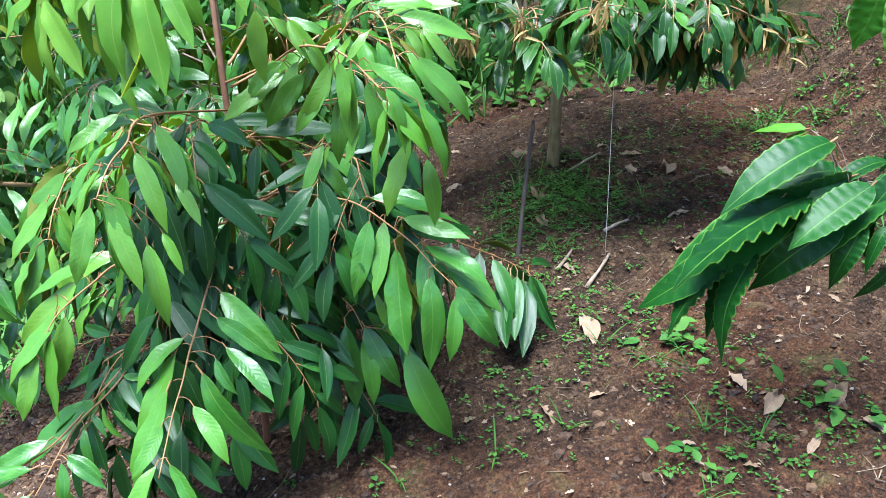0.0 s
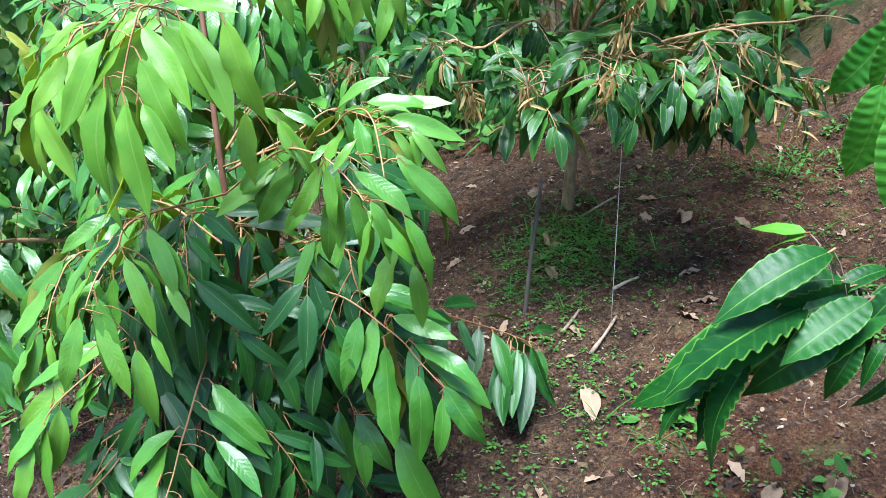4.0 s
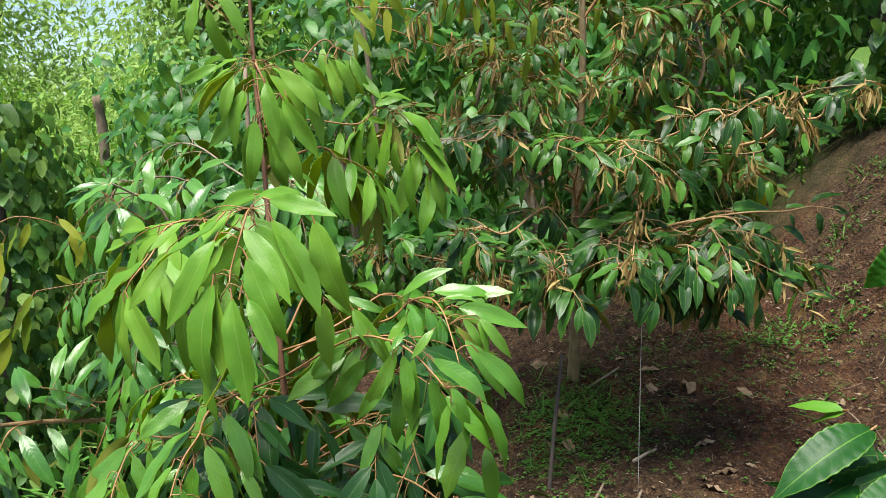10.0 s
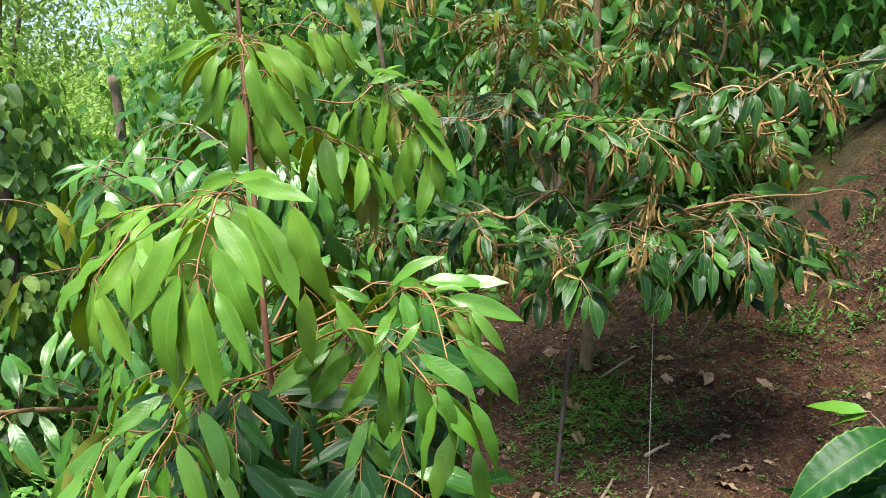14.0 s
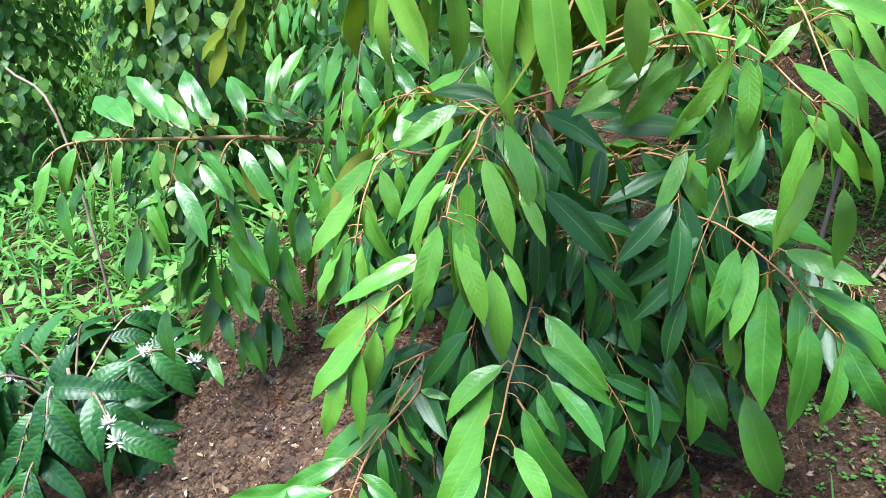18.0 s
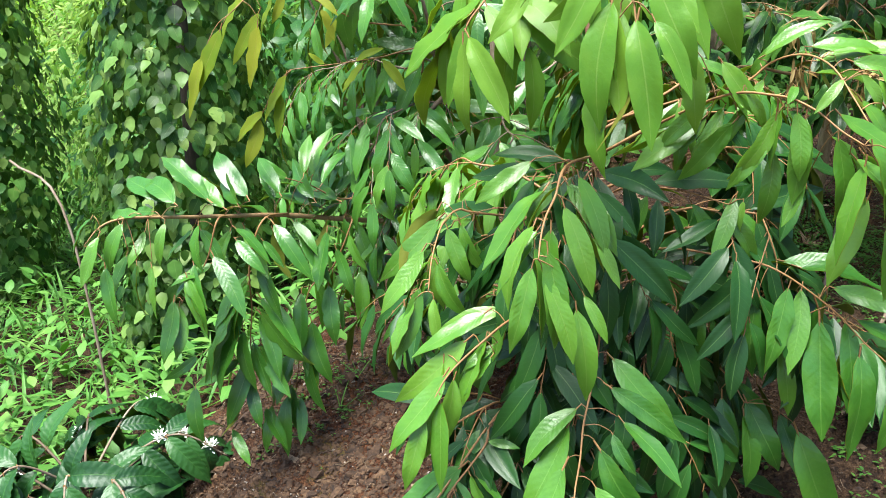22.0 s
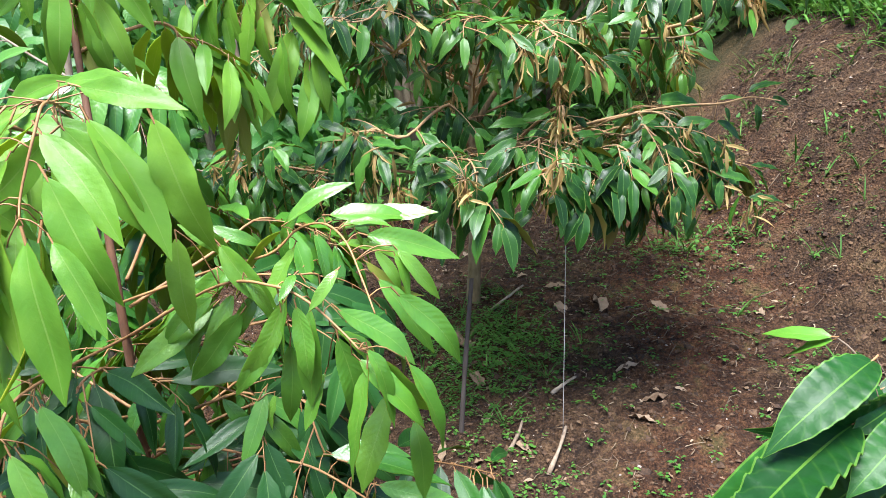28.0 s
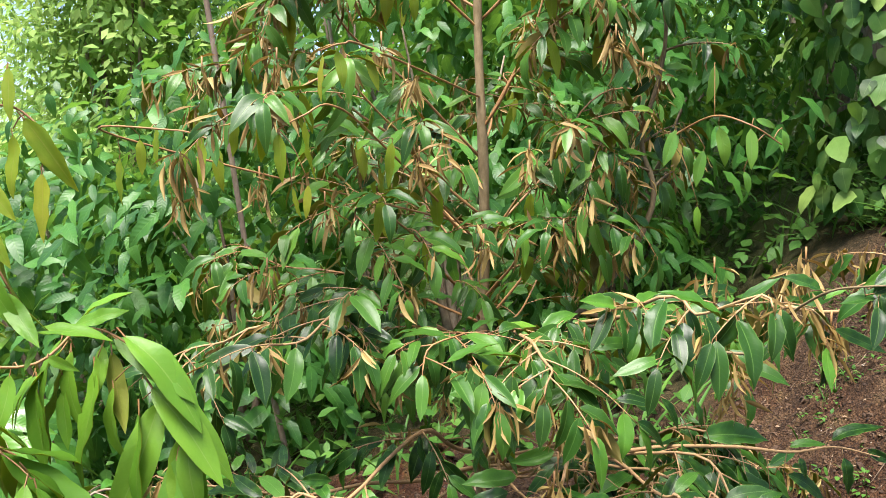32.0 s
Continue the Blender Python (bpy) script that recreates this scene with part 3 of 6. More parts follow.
def shoot(tree, points, leaves, seed, blades, r0=0.0027, bark=None, back=0.0, front=0.0, more=None, face=None, arch=0.0):
    """A twig with leaves set one by one: where each springs, and the way and length it goes."""
    rng = random.Random(seed)
    line = curve_through(points, 30)
    bm = bmesh.new()
    tube(bm, line, r0, 0.0013, 7, 0.05, rng)
    placed = []

    def stalk(points):
        """A leaf stalk: in the branch's own mesh, or a twig of its own where it springs from another branch."""
        if min((points[0] - v).length for v in line) < 1e-5:
            tube(bm, points, 0.0011, 0.0009, 5)
        else:
            twig = bmesh.new()
            tube(twig, points, 0.0011, 0.0009, 5)
            part("twig", twig, bark or TWIG, tree)

    near = TWIG_POINTS.setdefault(tree.name, [])
    if more is None:
        more = 1 if leaves in (YOUNG_LEAVES, OLD_LEAVES, FRESH_LEAVES) else 0
    near += line
    for x, y, z, dx, dy, dz in list(blades) * more:
        p = Vector((x + rng.uniform(-0.06, 0.06), y + rng.uniform(0.03, 0.14), z + rng.uniform(-0.07, 0.05)))
        if p.z < 0.86 and tree.name == "young_durian_tree":
            continue
        d = Vector((dx + rng.uniform(-0.06, 0.06), dy, dz + rng.uniform(-0.03, 0.03))) * 0.95
        d.y += (back if dz > 0 else -front) * d.length
        q = min(near, key=lambda v: (v - p).length)
        p = q + (p - q).normalized() * min(0.03, (p - q).length)
        stalk([q, q.lerp(p, 0.5) + UP * 0.004, p])
        jig = Vector((rng.uniform(-1, 1), rng.uniform(-1, 1), rng.uniform(-1, 1)))
        placed.append((leaf_pose(p, d + jig * 0.035, SUNWARD * 0.4 + UP * 0.8 + jig * 0.9, d.length / 1.1), rng.randrange(10)))
    for x, y, z, dx, dy, dz in blades:
        p, d = Vector((x, y, z)), Vector((dx, dy, dz))
        d.y += (back if dz > 0 else -front) * d.length
        d.z += arch * d.length
        q = min(near, key=lambda v: (v - p).length)
        if (p - q).length > 0.006:
            mid = q.lerp(p, 0.5) + UP * 0.15 * (p - q).length
            stalk(curve_through([q, mid, p], 6))
        jig = Vector((rng.uniform(-1, 1), rng.uniform(-1, 1), rng.uniform(-1, 1)))
        placed.append((leaf_pose(p, d, (face or SUNWARD * 0.7 + UP * 0.7) + jig * 0.5, d.length / 1.1), rng.randrange(10)))
    ob = part("branch", bm, bark or TWIG, tree)
    for m, k in placed:
        leaves.single(ob, m, k)
    SINGLE_LEAVES[tree.name] = SINGLE_LEAVES.get(tree.name, 0) + len(placed)
    return ob


SINGLE_LEAVES = {}
TWIG_POINTS = {}


def cluster(rng, at, size):
    out = []
    for _ in range(rng.randrange(6, 12)):
        d = Vector((rng.gauss(0, 0.3), rng.gauss(0, 0.3), -1.0)) if rng.random() < 0.75 else Vector((rng.uniform(-1, 1), rng.uniform(-1, 1), -0.2))
        out.append((leaf_pose(at + Vector((rng.gauss(0, 0.012), rng.gauss(0, 0.012), rng.gauss(0, 0.012))), d, Vector((rng.uniform(-1, 1), rng.uniform(-1, 1), 0.5)), size * rng.uniform(0.5, 1.2)), rng.randrange(5)))
    return out


# ---- ground ----
def ground():
    def line(lo, hi, step, far, grow):
        mids = list(np.arange(lo, hi + 1e-6, step))
        right, s = [hi], step
        while right[-1] < far:
            s *= grow
            right.append(right[-1] + s)
        left, s = [lo], step
        while left[-1] > -far:
            s *= grow
            left.append(left[-1] - s)
        return left[:0:-1] + mids + right[1:]
    xs, ys = line(-2.6, 2.7, 0.014, 900.0, 1.12), line(0.9, 4.4, 0.014, 900.0, 1.12)
    verts = [(x, y, rough_land(x, y)) for y in ys for x in xs]
    n = len(xs)
    faces = [(j * n + i, j * n + i + 1, (j + 1) * n + i + 1, (j + 1) * n + i) for j in range(len(ys) - 1) for i in range(n - 1)]
    me = bpy.data.meshes.new("ground")
    me.from_pydata(verts, [], faces)
    me.materials.append(SOIL)
    me.shade_smooth()
    return tagged(new("ground", me), "bare red-brown terraced soil with crumbs and clods", "ground", kind="structure")


ground()


# ---- the young tree in front: slim red-brown stem, long drooping leaves ----
def young_tree():
    at = (-0.46, 1.84, land(-0.46, 1.84) - 0.02)
    tree = thing("young_durian_tree", at, "young durian tree with slim red-brown stem and long drooping green leaves", "tree")
    bm = bmesh.new()
    tube(bm, curve_through([at, (-0.465, 1.83, 0.6), (-0.475, 1.82, 0.98), (-0.50, 1.84, 1.3), (-0.55, 1.95, 1.7), (-0.585, 2.03, 1.95), (-0.62, 2.1, 2.45)], 40), 0.0105, 0.004, 8, 0.08, random.Random(3))
    part("stem", bm, STEM, tree)
    Y, O = YOUNG_LEAVES, OLD_LEAVES
    b = lambda pts, leaves, seed, **k: bough(tree, pts, k.pop("r0", 0.0042), k.pop("r1", 0.0014), leaves, seed, bark=k.pop("bark", TWIG), **k)
    # front twigs
    shoot(tree, [(-0.485, 1.82, 1.2), (-0.564, 1.52, 1.231), (-0.583, 1.46, 1.19), (-0.598, 1.42, 1.165), (-0.605, 1.39, 1.139), (-0.608, 1.36, 1.11)], Y, 601,
          [(-0.616, 1.55, 1.237, -0.104, -0.03, -0.067), (-0.548, 1.52, 1.225, 0.066, -0.03, -0.133), (-0.572, 1.461, 1.186, 0.059, -0.03, -0.149), (-0.59, 1.477, 1.207, -0.132, -0.03, -0.112), (-0.61, 1.413, 1.162, -0.081, -0.03, -0.121), (-0.596, 1.385, 1.133, 0.027, -0.03, -0.168), (-0.616, 1.36, 1.109, -0.028, -0.03, -0.139), (-0.544, 1.4, 1.029, 0.034, -0.03, -0.162), (-0.53, 1.44, 1.032, 0.043, -0.03, -0.074), (-0.517, 1.5, 1.116, 0.057, -0.03, -0.076)], front=0.2)
    shoot(tree, [(-0.48, 1.82, 1.05), (-0.717, 1.7, 1.095), (-0.762, 1.68, 1.106), (-0.789, 1.65, 1.086), (-0.801, 1.62, 1.051), (-0.806, 1.59, 1.018), (-0.807, 1.56, 0.974)], Y, 602,
          [(-0.787, 1.661, 1.102, -0.137, -0.03, -0.118), (-0.816, 1.617, 1.051, -0.094, -0.03, -0.121), (-0.785, 1.651, 1.084, 0.052, -0.03, -0.106), (-0.798, 1.6, 1.028, 0.05, -0.03, -0.109), (-0.821, 1.571, 0.991, -0.039, -0.03, -0.145), (-0.797, 1.56, 0.97, 0.006, -0.03, -0.094), (-0.76, 1.671, 1.087, 0.045, -0.03, -0.098), (-0.771, 1.673, 1.104, -0.046, -0.03, -0.029), (-0.829, 1.56, 0.961, -0.049, -0.03, -0.094)], front=0.2)
    shoot(tree, [(-0.475, 1.82, 0.95), (-0.639, 1.55, 0.939), (-0.7, 1.5, 0.902), (-0.742, 1.47, 0.868), (-0.765, 1.45, 0.842), (-0.786, 1.43, 0.8)], Y, 603,
          [(-0.684, 1.531, 0.955, -0.149, -0.03, -0.059), (-0.715, 1.499, 0.917, -0.151, -0.03, -0.113), (-0.688, 1.514, 0.918, -0.056, -0.03, -0.122), (-0.753, 1.464, 0.864, -0.121, -0.03, -0.135), (-0.745, 1.465, 0.859, -0.025, -0.03, -0.171), (-0.768, 1.442, 0.824, -0.009, -0.03, -0.173), (-0.794, 1.43, 0.793, -0.032, -0.03, -0.134), (-0.676, 1.505, 0.879, -0.07, -0.03, -0.06)], front=0.2)
    shoot(tree, [(-0.475, 1.81, 0.98), (-0.479, 1.62, 0.957), (-0.48, 1.58, 0.908), (-0.487, 1.53, 0.865), (-0.5, 1.49, 0.806), (-0.51, 1.46, 0.765), (-0.515, 1.42, 0.721), (-0.524, 1.38, 0.679), (-0.527, 1.33, 0.635), (-0.528, 1.28, 0.596)], O, 604,
          [(-0.469, 1.545, 0.875, 0.138, -0.03, -0.098), (-0.473, 1.51, 0.831, 0.139, -0.03, -0.073), (-0.448, 1.479, 0.779, 0.119, -0.03, -0.075), (-0.46, 1.463, 0.758, 0.04, -0.03, -0.056), (-0.49, 1.446, 0.748, 0.12, -0.03, -0.172), (-0.495, 1.398, 0.693, 0.081, -0.03, -0.095), (-0.533, 1.421, 0.724, -0.117, -0.03, -0.175), (-0.526, 1.469, 0.781, -0.121, -0.03, -0.168), (-0.513, 1.482, 0.797, -0.115, -0.03, -0.067), (-0.538, 1.368, 0.668, -0.057, -0.03, -0.088), (-0.533, 1.308, 0.617, -0.079, -0.03, -0.11), (-0.519, 1.31, 0.619, 0.059, -0.03, -0.096)], front=0.35)
    shoot(tree, [(-0.47, 1.82, 0.72), (-0.661, 1.6, 0.705), (-0.688, 1.54, 0.669), (-0.717, 1.5, 0.64), (-0.749, 1.45, 0.614), (-0.763, 1.4, 0.587), (-0.77, 1.35, 0.563), (-0.776, 1.3, 0.543)], O, 605,
          [(-0.719, 1.506, 0.649, -0.163, -0.03, -0.109), (-0.716, 1.494, 0.632, 0.034, -0.03, -0.06), (-0.739, 1.452, 0.607, 0.023, -0.03, -0.07), (-0.782, 1.412, 0.603, -0.122, -0.03, -0.044), (-0.787, 1.355, 0.571, -0.175, -0.03, -0.007), (-0.757, 1.378, 0.573, 0.017, -0.03, -0.068), (-0.669, 1.583, 0.695, -0.099, -0.03, -0.073), (-0.688, 1.544, 0.673, 0.06, -0.03, 0.015), (-0.753, 1.384, 0.575, 0.085, -0.03, -0.03), (-0.779, 1.309, 0.548, -0.097, -0.03, -0.068)], front=0.3)
    shoot(tree, [(-0.47, 1.82, 0.98), (-0.4, 1.74, 1.018), (-0.341, 1.68, 1.045), (-0.284, 1.64, 1.049), (-0.202, 1.6, 1.047), (-0.156, 1.58, 1.032), (-0.109, 1.56, 1.004), (-0.06, 1.55, 0.967), (-0.022, 1.53, 0.929), (0.027, 1.5, 0.89)], O, 606,
          [(-0.352, 1.692, 1.038, 0.002, -0.03, -0.157), (-0.318, 1.661, 1, 0.024, -0.03, -0.168), (-0.236, 1.616, 1.036, -0.024, -0.03, -0.125), (-0.198, 1.591, 0.986, -0.024, -0.03, -0.14), (-0.148, 1.576, 1.024, -0.033, -0.03, -0.161), (-0.14, 1.6, 0.889, 0.017, -0.03, -0.132), (-0.096, 1.556, 0.976, 0.006, -0.03, -0.23), (-0.029, 1.531, 0.922, 0.01, -0.03, -0.206), (0.024, 1.5, 0.882, -0.006, -0.03, -0.135), (0.017, 1.507, 0.904, 0.097, -0.03, -0.126), (-0.048, 1.547, 0.97, 0.146, -0.03, -0.052), (-0.091, 1.559, 1.022, 0.14, -0.03, -0.023), (-0.162, 1.62, 1.046, 0.138, -0.03, 0.009)], front=0.2)
    shoot(tree, [(-0.475, 1.82, 1.1), (-0.433, 1.74, 1.149), (-0.344, 1.68, 1.161), (-0.26, 1.62, 1.15)], O, 607,
          [(-0.323, 1.664, 1.147, 0.067, -0.03, -0.093), (-0.268, 1.625, 1.143, 0.081, -0.03, -0.105), (-0.391, 1.713, 1.149, -0.042, -0.03, -0.101), (-0.353, 1.687, 1.164, 0.071, -0.03, 0.033)])
    shoot(tree, [(-0.47, 1.82, 0.85), (-0.341, 1.74, 0.844), (-0.263, 1.7, 0.816), (-0.208, 1.67, 0.783), (-0.179, 1.64, 0.742)], O, 608,
          [(-0.258, 1.692, 0.792, -0.018, -0.03, -0.21), (-0.221, 1.663, 0.758, 0.019, -0.03, -0.205), (-0.182, 1.64, 0.729, 0.038, -0.03, -0.156), (-0.183, 1.648, 0.756, 0.093, -0.03, -0.141), (-0.09, 1.62, 0.717, 0.125, -0.03, -0.222), (-0.184, 1.72, 0.758, 0.09, -0.03, -0.088), (-0.303, 1.75, 0.805, -0.035, -0.03, -0.106), (-0.102, 1.68, 0.715, 0.061, -0.03, -0.143)], front=0.2)
    shoot(tree, [(-0.6, 1.7, 0.72), (-0.671, 1.6, 0.7), (-0.778, 1.45, 0.591), (-0.83, 1.38, 0.562), (-0.873, 1.3, 0.557), (-0.921, 1.25, 0.523), (-0.943, 1.2, 0.504)], O, 841,
          [(-0.823, 1.369, 0.544, -0.183, -0.03, -0.015), (-0.912, 1.274, 0.557, -0.107, -0.03, -0.016), (-0.924, 1.252, 0.532, -0.112, -0.03, -0.022), (-0.867, 1.287, 0.524, 0.005, -0.03, 0.077), (-0.856, 1.316, 0.545, 0.042, -0.03, -0.035), (-0.785, 1.4, 0.535, 0.054, -0.03, -0.149), (-0.776, 1.425, 0.557, 0.088, -0.03, -0.028), (-0.706, 1.513, 0.612, 0.066, -0.03, -0.038), (-0.743, 1.493, 0.616, 0.04, -0.03, -0.044), (-0.686, 1.553, 0.648, 0.058, -0.03, -0.014), (-0.75, 1.504, 0.635, -0.15, -0.03, -0.102), (-0.802, 1.42, 0.579, -0.098, -0.03, -0.033), (-0.898, 1.265, 0.522, -0.006, -0.03, -0.036), (-0.853, 1.295, 0.524, 0.011, -0.03, -0.075)], back=0.3)
    # the two shoulders
    shoot(tree, [(-0.485, 1.82, 1.2), (-0.31, 1.62, 1.34), (-0.225, 1.55, 1.356), (-0.176, 1.51, 1.341), (-0.137, 1.48, 1.31), (-0.113, 1.44, 1.293)], Y, 609,
          [(-0.267, 1.585, 1.369, 0.04, -0.03, -0.074), (-0.195, 1.524, 1.343, 0.008, -0.03, -0.123), (-0.142, 1.482, 1.31, 0.034, -0.03, -0.15), (-0.147, 1.497, 1.34, 0.125, -0.03, -0.077), (-0.106, 1.442, 1.302, 0.055, -0.03, -0.115), (-0.13, 1.51, 1.391, -0.051, -0.03, -0.048), (-0.032, 1.5, 1.165, 0.018, -0.03, -0.143), (-0.057, 1.52, 1.205, -0.065, -0.03, -0.16), (-0.051, 1.46, 1.269, 0.094, -0.03, -0.122), (-0.215, 1.56, 1.299, -0.073, -0.03, -0.103), (-0.152, 1.55, 1.225, -0.049, -0.03, -0.082), (-0.31, 1.62, 1.33, -0.091, -0.03, -0.07), (-0.268, 1.6, 1.314, -0.08, -0.03, -0.122), (-0.248, 1.62, 1.336, -0.039, -0.03, -0.084), (-0.204, 1.58, 1.268, -0.018, -0.03, -0.142)], front=0.0)
    shoot(tree, [(-0.49, 1.83, 1.26), (-0.324, 1.78, 1.325), (-0.232, 1.74, 1.357), (-0.188, 1.72, 1.4), (-0.146, 1.68, 1.417), (-0.116, 1.62, 1.401), (-0.097, 1.56, 1.357), (-0.084, 1.51, 1.319)], Y, 610,
          [(-0.147, 1.68, 1.428, 0.137, -0.03, 0.032), (-0.21, 1.724, 1.404, 0.093, -0.03, 0.095), (-0.097, 1.62, 1.412, 0.16, -0.03, -0.032), (-0.047, 1.6, 1.396, 0.087, -0.03, -0.073), (-0.077, 1.596, 1.396, 0.041, -0.03, -0.064), (-0.046, 1.6, 1.386, 0.031, -0.03, -0.069), (-0.059, 1.54, 1.348, 0.127, -0.03, -0.116), (-0.116, 1.645, 1.423, 0.068, -0.03, 0.016), (-0.277, 1.759, 1.347, -0.111, -0.03, -0.077), (-0.301, 1.78, 1.337, -0.136, -0.03, -0.096), (-0.244, 1.76, 1.364, -0.076, -0.03, 0.053), (-0.188, 1.74, 1.375, -0.064, -0.03, -0.097)], front=0.0)
    # the nodding shoot
    shoot(tree, [(-0.545, 1.9, 1.55), (-0.516, 1.7, 1.598), (-0.476, 1.46, 1.623), (-0.477, 1.41, 1.592), (-0.493, 1.39, 1.527), (-0.492, 1.37, 1.502)], FRESH_LEAVES, 611,
          [(-0.472, 1.4, 1.556, 0.077, -0.03, -0.145), (-0.493, 1.556, 1.599, 0.11, -0.03, -0.144), (-0.488, 1.37, 1.492, 0.022, -0.03, -0.186), (-0.518, 1.377, 1.515, -0.035, -0.03, -0.176), (-0.464, 1.37, 1.483, 0.061, -0.03, -0.102), (-0.535, 1.4, 1.397, -0.006, -0.03, -0.141), (-0.515, 1.406, 1.587, -0.092, -0.03, -0.145), (-0.516, 1.46, 1.615, -0.154, -0.03, -0.096), (-0.636, 1.5, 1.548, -0.061, -0.03, -0.104), (-0.456, 1.5, 1.642, 0.139, -0.03, -0.018), (-0.374, 1.55, 1.611, 0.065, -0.03, -0.181), (-0.36, 1.6, 1.433, 0.014, -0.03, -0.133), (-0.308, 1.62, 1.412, 0.081, -0.03, -0.088), (-0.515, 1.45, 1.566, -0.063, -0.03, -0.085), (-0.592, 1.5, 1.6, -0.073, -0.03, -0.037), (-0.495, 1.6, 1.578, 0.015, -0.03, -0.128)], front=0.3)
    # about the top of the stem
    shoot(tree, [(-0.58, 2.03, 1.95), (-0.572, 2, 1.935), (-0.562, 1.97, 1.867), (-0.543, 1.95, 1.788)], FRESH_LEAVES, 612,
          [(-0.537, 1.95, 1.781, 0.017, -0.03, -0.157), (-0.571, 1.956, 1.808, -0.037, -0.03, -0.171), (-0.532, 1.965, 1.854, 0.083, -0.03, -0.158), (-0.55, 1.993, 1.921, 0.125, -0.03, -0.12), (-0.587, 1.977, 1.881, -0.077, -0.03, -0.132), (-0.619, 1.998, 1.929, -0.129, -0.03, -0.081), (-0.653, 2, 1.936, -0.108, -0.03, -0.041), (-0.689, 2, 2.081, 0.044, -0.03, -0.154), (-0.708, 2, 2.107, -0.028, -0.03, -0.121), (-0.667, 2, 2.119, 0.078, -0.03, -0.121), (-0.762, 2, 2.12, -0.006, -0.03, -0.082), (-0.495, 1.992, 1.921, 0.124, -0.03, -0.088), (-0.402, 2, 1.96, 0.084, -0.03, -0.101), (-0.519, 1.95, 1.682, 0.099, -0.03, -0.012)])
    shoot(tree, [(-0.555, 1.98, 1.74), (-0.479, 2.1, 1.803), (-0.344, 2.16, 1.796), (-0.288, 2.2, 1.841), (-0.229, 2.2, 1.826), (-0.185, 2.2, 1.774), (-0.14, 2.19, 1.7)], FRESH_LEAVES, 613,
          [(-0.307, 2.2, 1.839, -0.063, -0.02, -0.125), (-0.263, 2.2, 1.798, -0.031, -0.02, -0.186), (-0.199, 2.199, 1.732, -0.032, -0.02, -0.183), (-0.143, 2.19, 1.66, -0.028, -0.02, -0.156), (-0.194, 2.2, 1.763, 0.132, -0.02, -0.133), (-0.234, 2.2, 1.84, 0.152, -0.02, -0.107), (-0.351, 2.2, 1.783, 0.004, -0.02, -0.14), (-0.133, 2.191, 1.691, 0.032, -0.02, -0.121), (-0.239, 2.2, 1.762, -0.006, -0.02, -0.11), (-0.302, 2.2, 1.844, 0.078, -0.02, 0.037), (-0.389, 2.2, 1.783, -0.014, -0.02, -0.099), (-0.312, 2.2, 1.762, 0.004, -0.02, -0.089)], front=0.3)
    shoot(tree, [(-0.6, 2.06, 2.15), (-0.41, 2, 2.141), (-0.361, 2, 2.15), (-0.321, 2, 2.153), (-0.28, 2, 2.15), (-0.247, 2, 2.122)], GOLD_LEAVES, 822,
          [(-0.362, 2, 2.143, 0.055, -0.02, -0.069), (-0.316, 2, 2.204, 0.013, -0.02, -0.084), (-0.287, 2, 2.205, 0.005, -0.02, -0.071), (-0.284, 2, 2.125, -0.003, -0.02, -0.085), (-0.251, 2, 2.078, 0, -0.02, -0.092), (-0.276, 2, 2.146, 0.067, -0.02, -0.099), (-0.346, 2, 2.08, 0.067, -0.02, -0.065), (-0.335, 2, 2.028, 0.047, -0.02, -0.073), (-0.394, 2, 2.15, 0.039, -0.02, -0.061), (-0.304, 2, 2.154, -0.011, -0.02, -0.072)])
    shoot(tree, [(-0.56, 1.98, 1.8), (-0.432, 2.05, 1.991), (-0.381, 2.05, 1.982), (-0.339, 2.05, 1.957), (-0.297, 2.05, 1.868)], FRESH_LEAVES, 823,
          [(-0.382, 2.05, 1.966, 0.01, -0.02, -0.117), (-0.415, 2.05, 1.987, -0.002, -0.02, -0.076), (-0.348, 2.05, 1.971, 0.048, -0.02, -0.094), (-0.331, 2.05, 1.922, 0.065, -0.02, -0.063), (-0.297, 2.05, 1.863, 0.105, -0.02, 0.022), (-0.306, 2.05, 1.872, -0.071, -0.02, -0.058)], front=0.4)
    # whorl of soft leaves at the upper node
    shoot(tree, [(-0.575, 2.0, 1.93), (-0.56, 1.94, 1.93), (-0.535, 1.92, 1.88), (-0.515, 1.91, 1.8)], FRESH_LEAVES, 615,
          [(-0.603, 1.930, 1.930, -0.124, -0.020, -0.076), (-0.607, 1.920, 1.904, -0.017, -0.060, -0.101), (-0.583, 1.920, 1.880, -0.038, -0.060, -0.138), (-0.557, 1.910, 1.811, -0.014, -0.060, -0.161), (-0.514, 1.930, 1.930, 0.111, -0.030, -0.113), (-0.480, 1.950, 1.947, 0.088, 0.000, -0.065), (-0.501, 1.920, 1.861, 0.083, -0.050, -0.149), (-0.507, 1.910, 1.786, 0.052, -0.050, -0.142), (-0.377, 1.950, 1.951, 0.065, -0.020, -0.095), (-0.396, 1.950, 1.945, 0.032, -0.050, -0.109), (-0.532, 1.900, 1.897, 0.029, -0.060, -0.148), (-0.601, 1.970, 1.947, -0.092, 0.000, -0.019)], r0=0.0035)
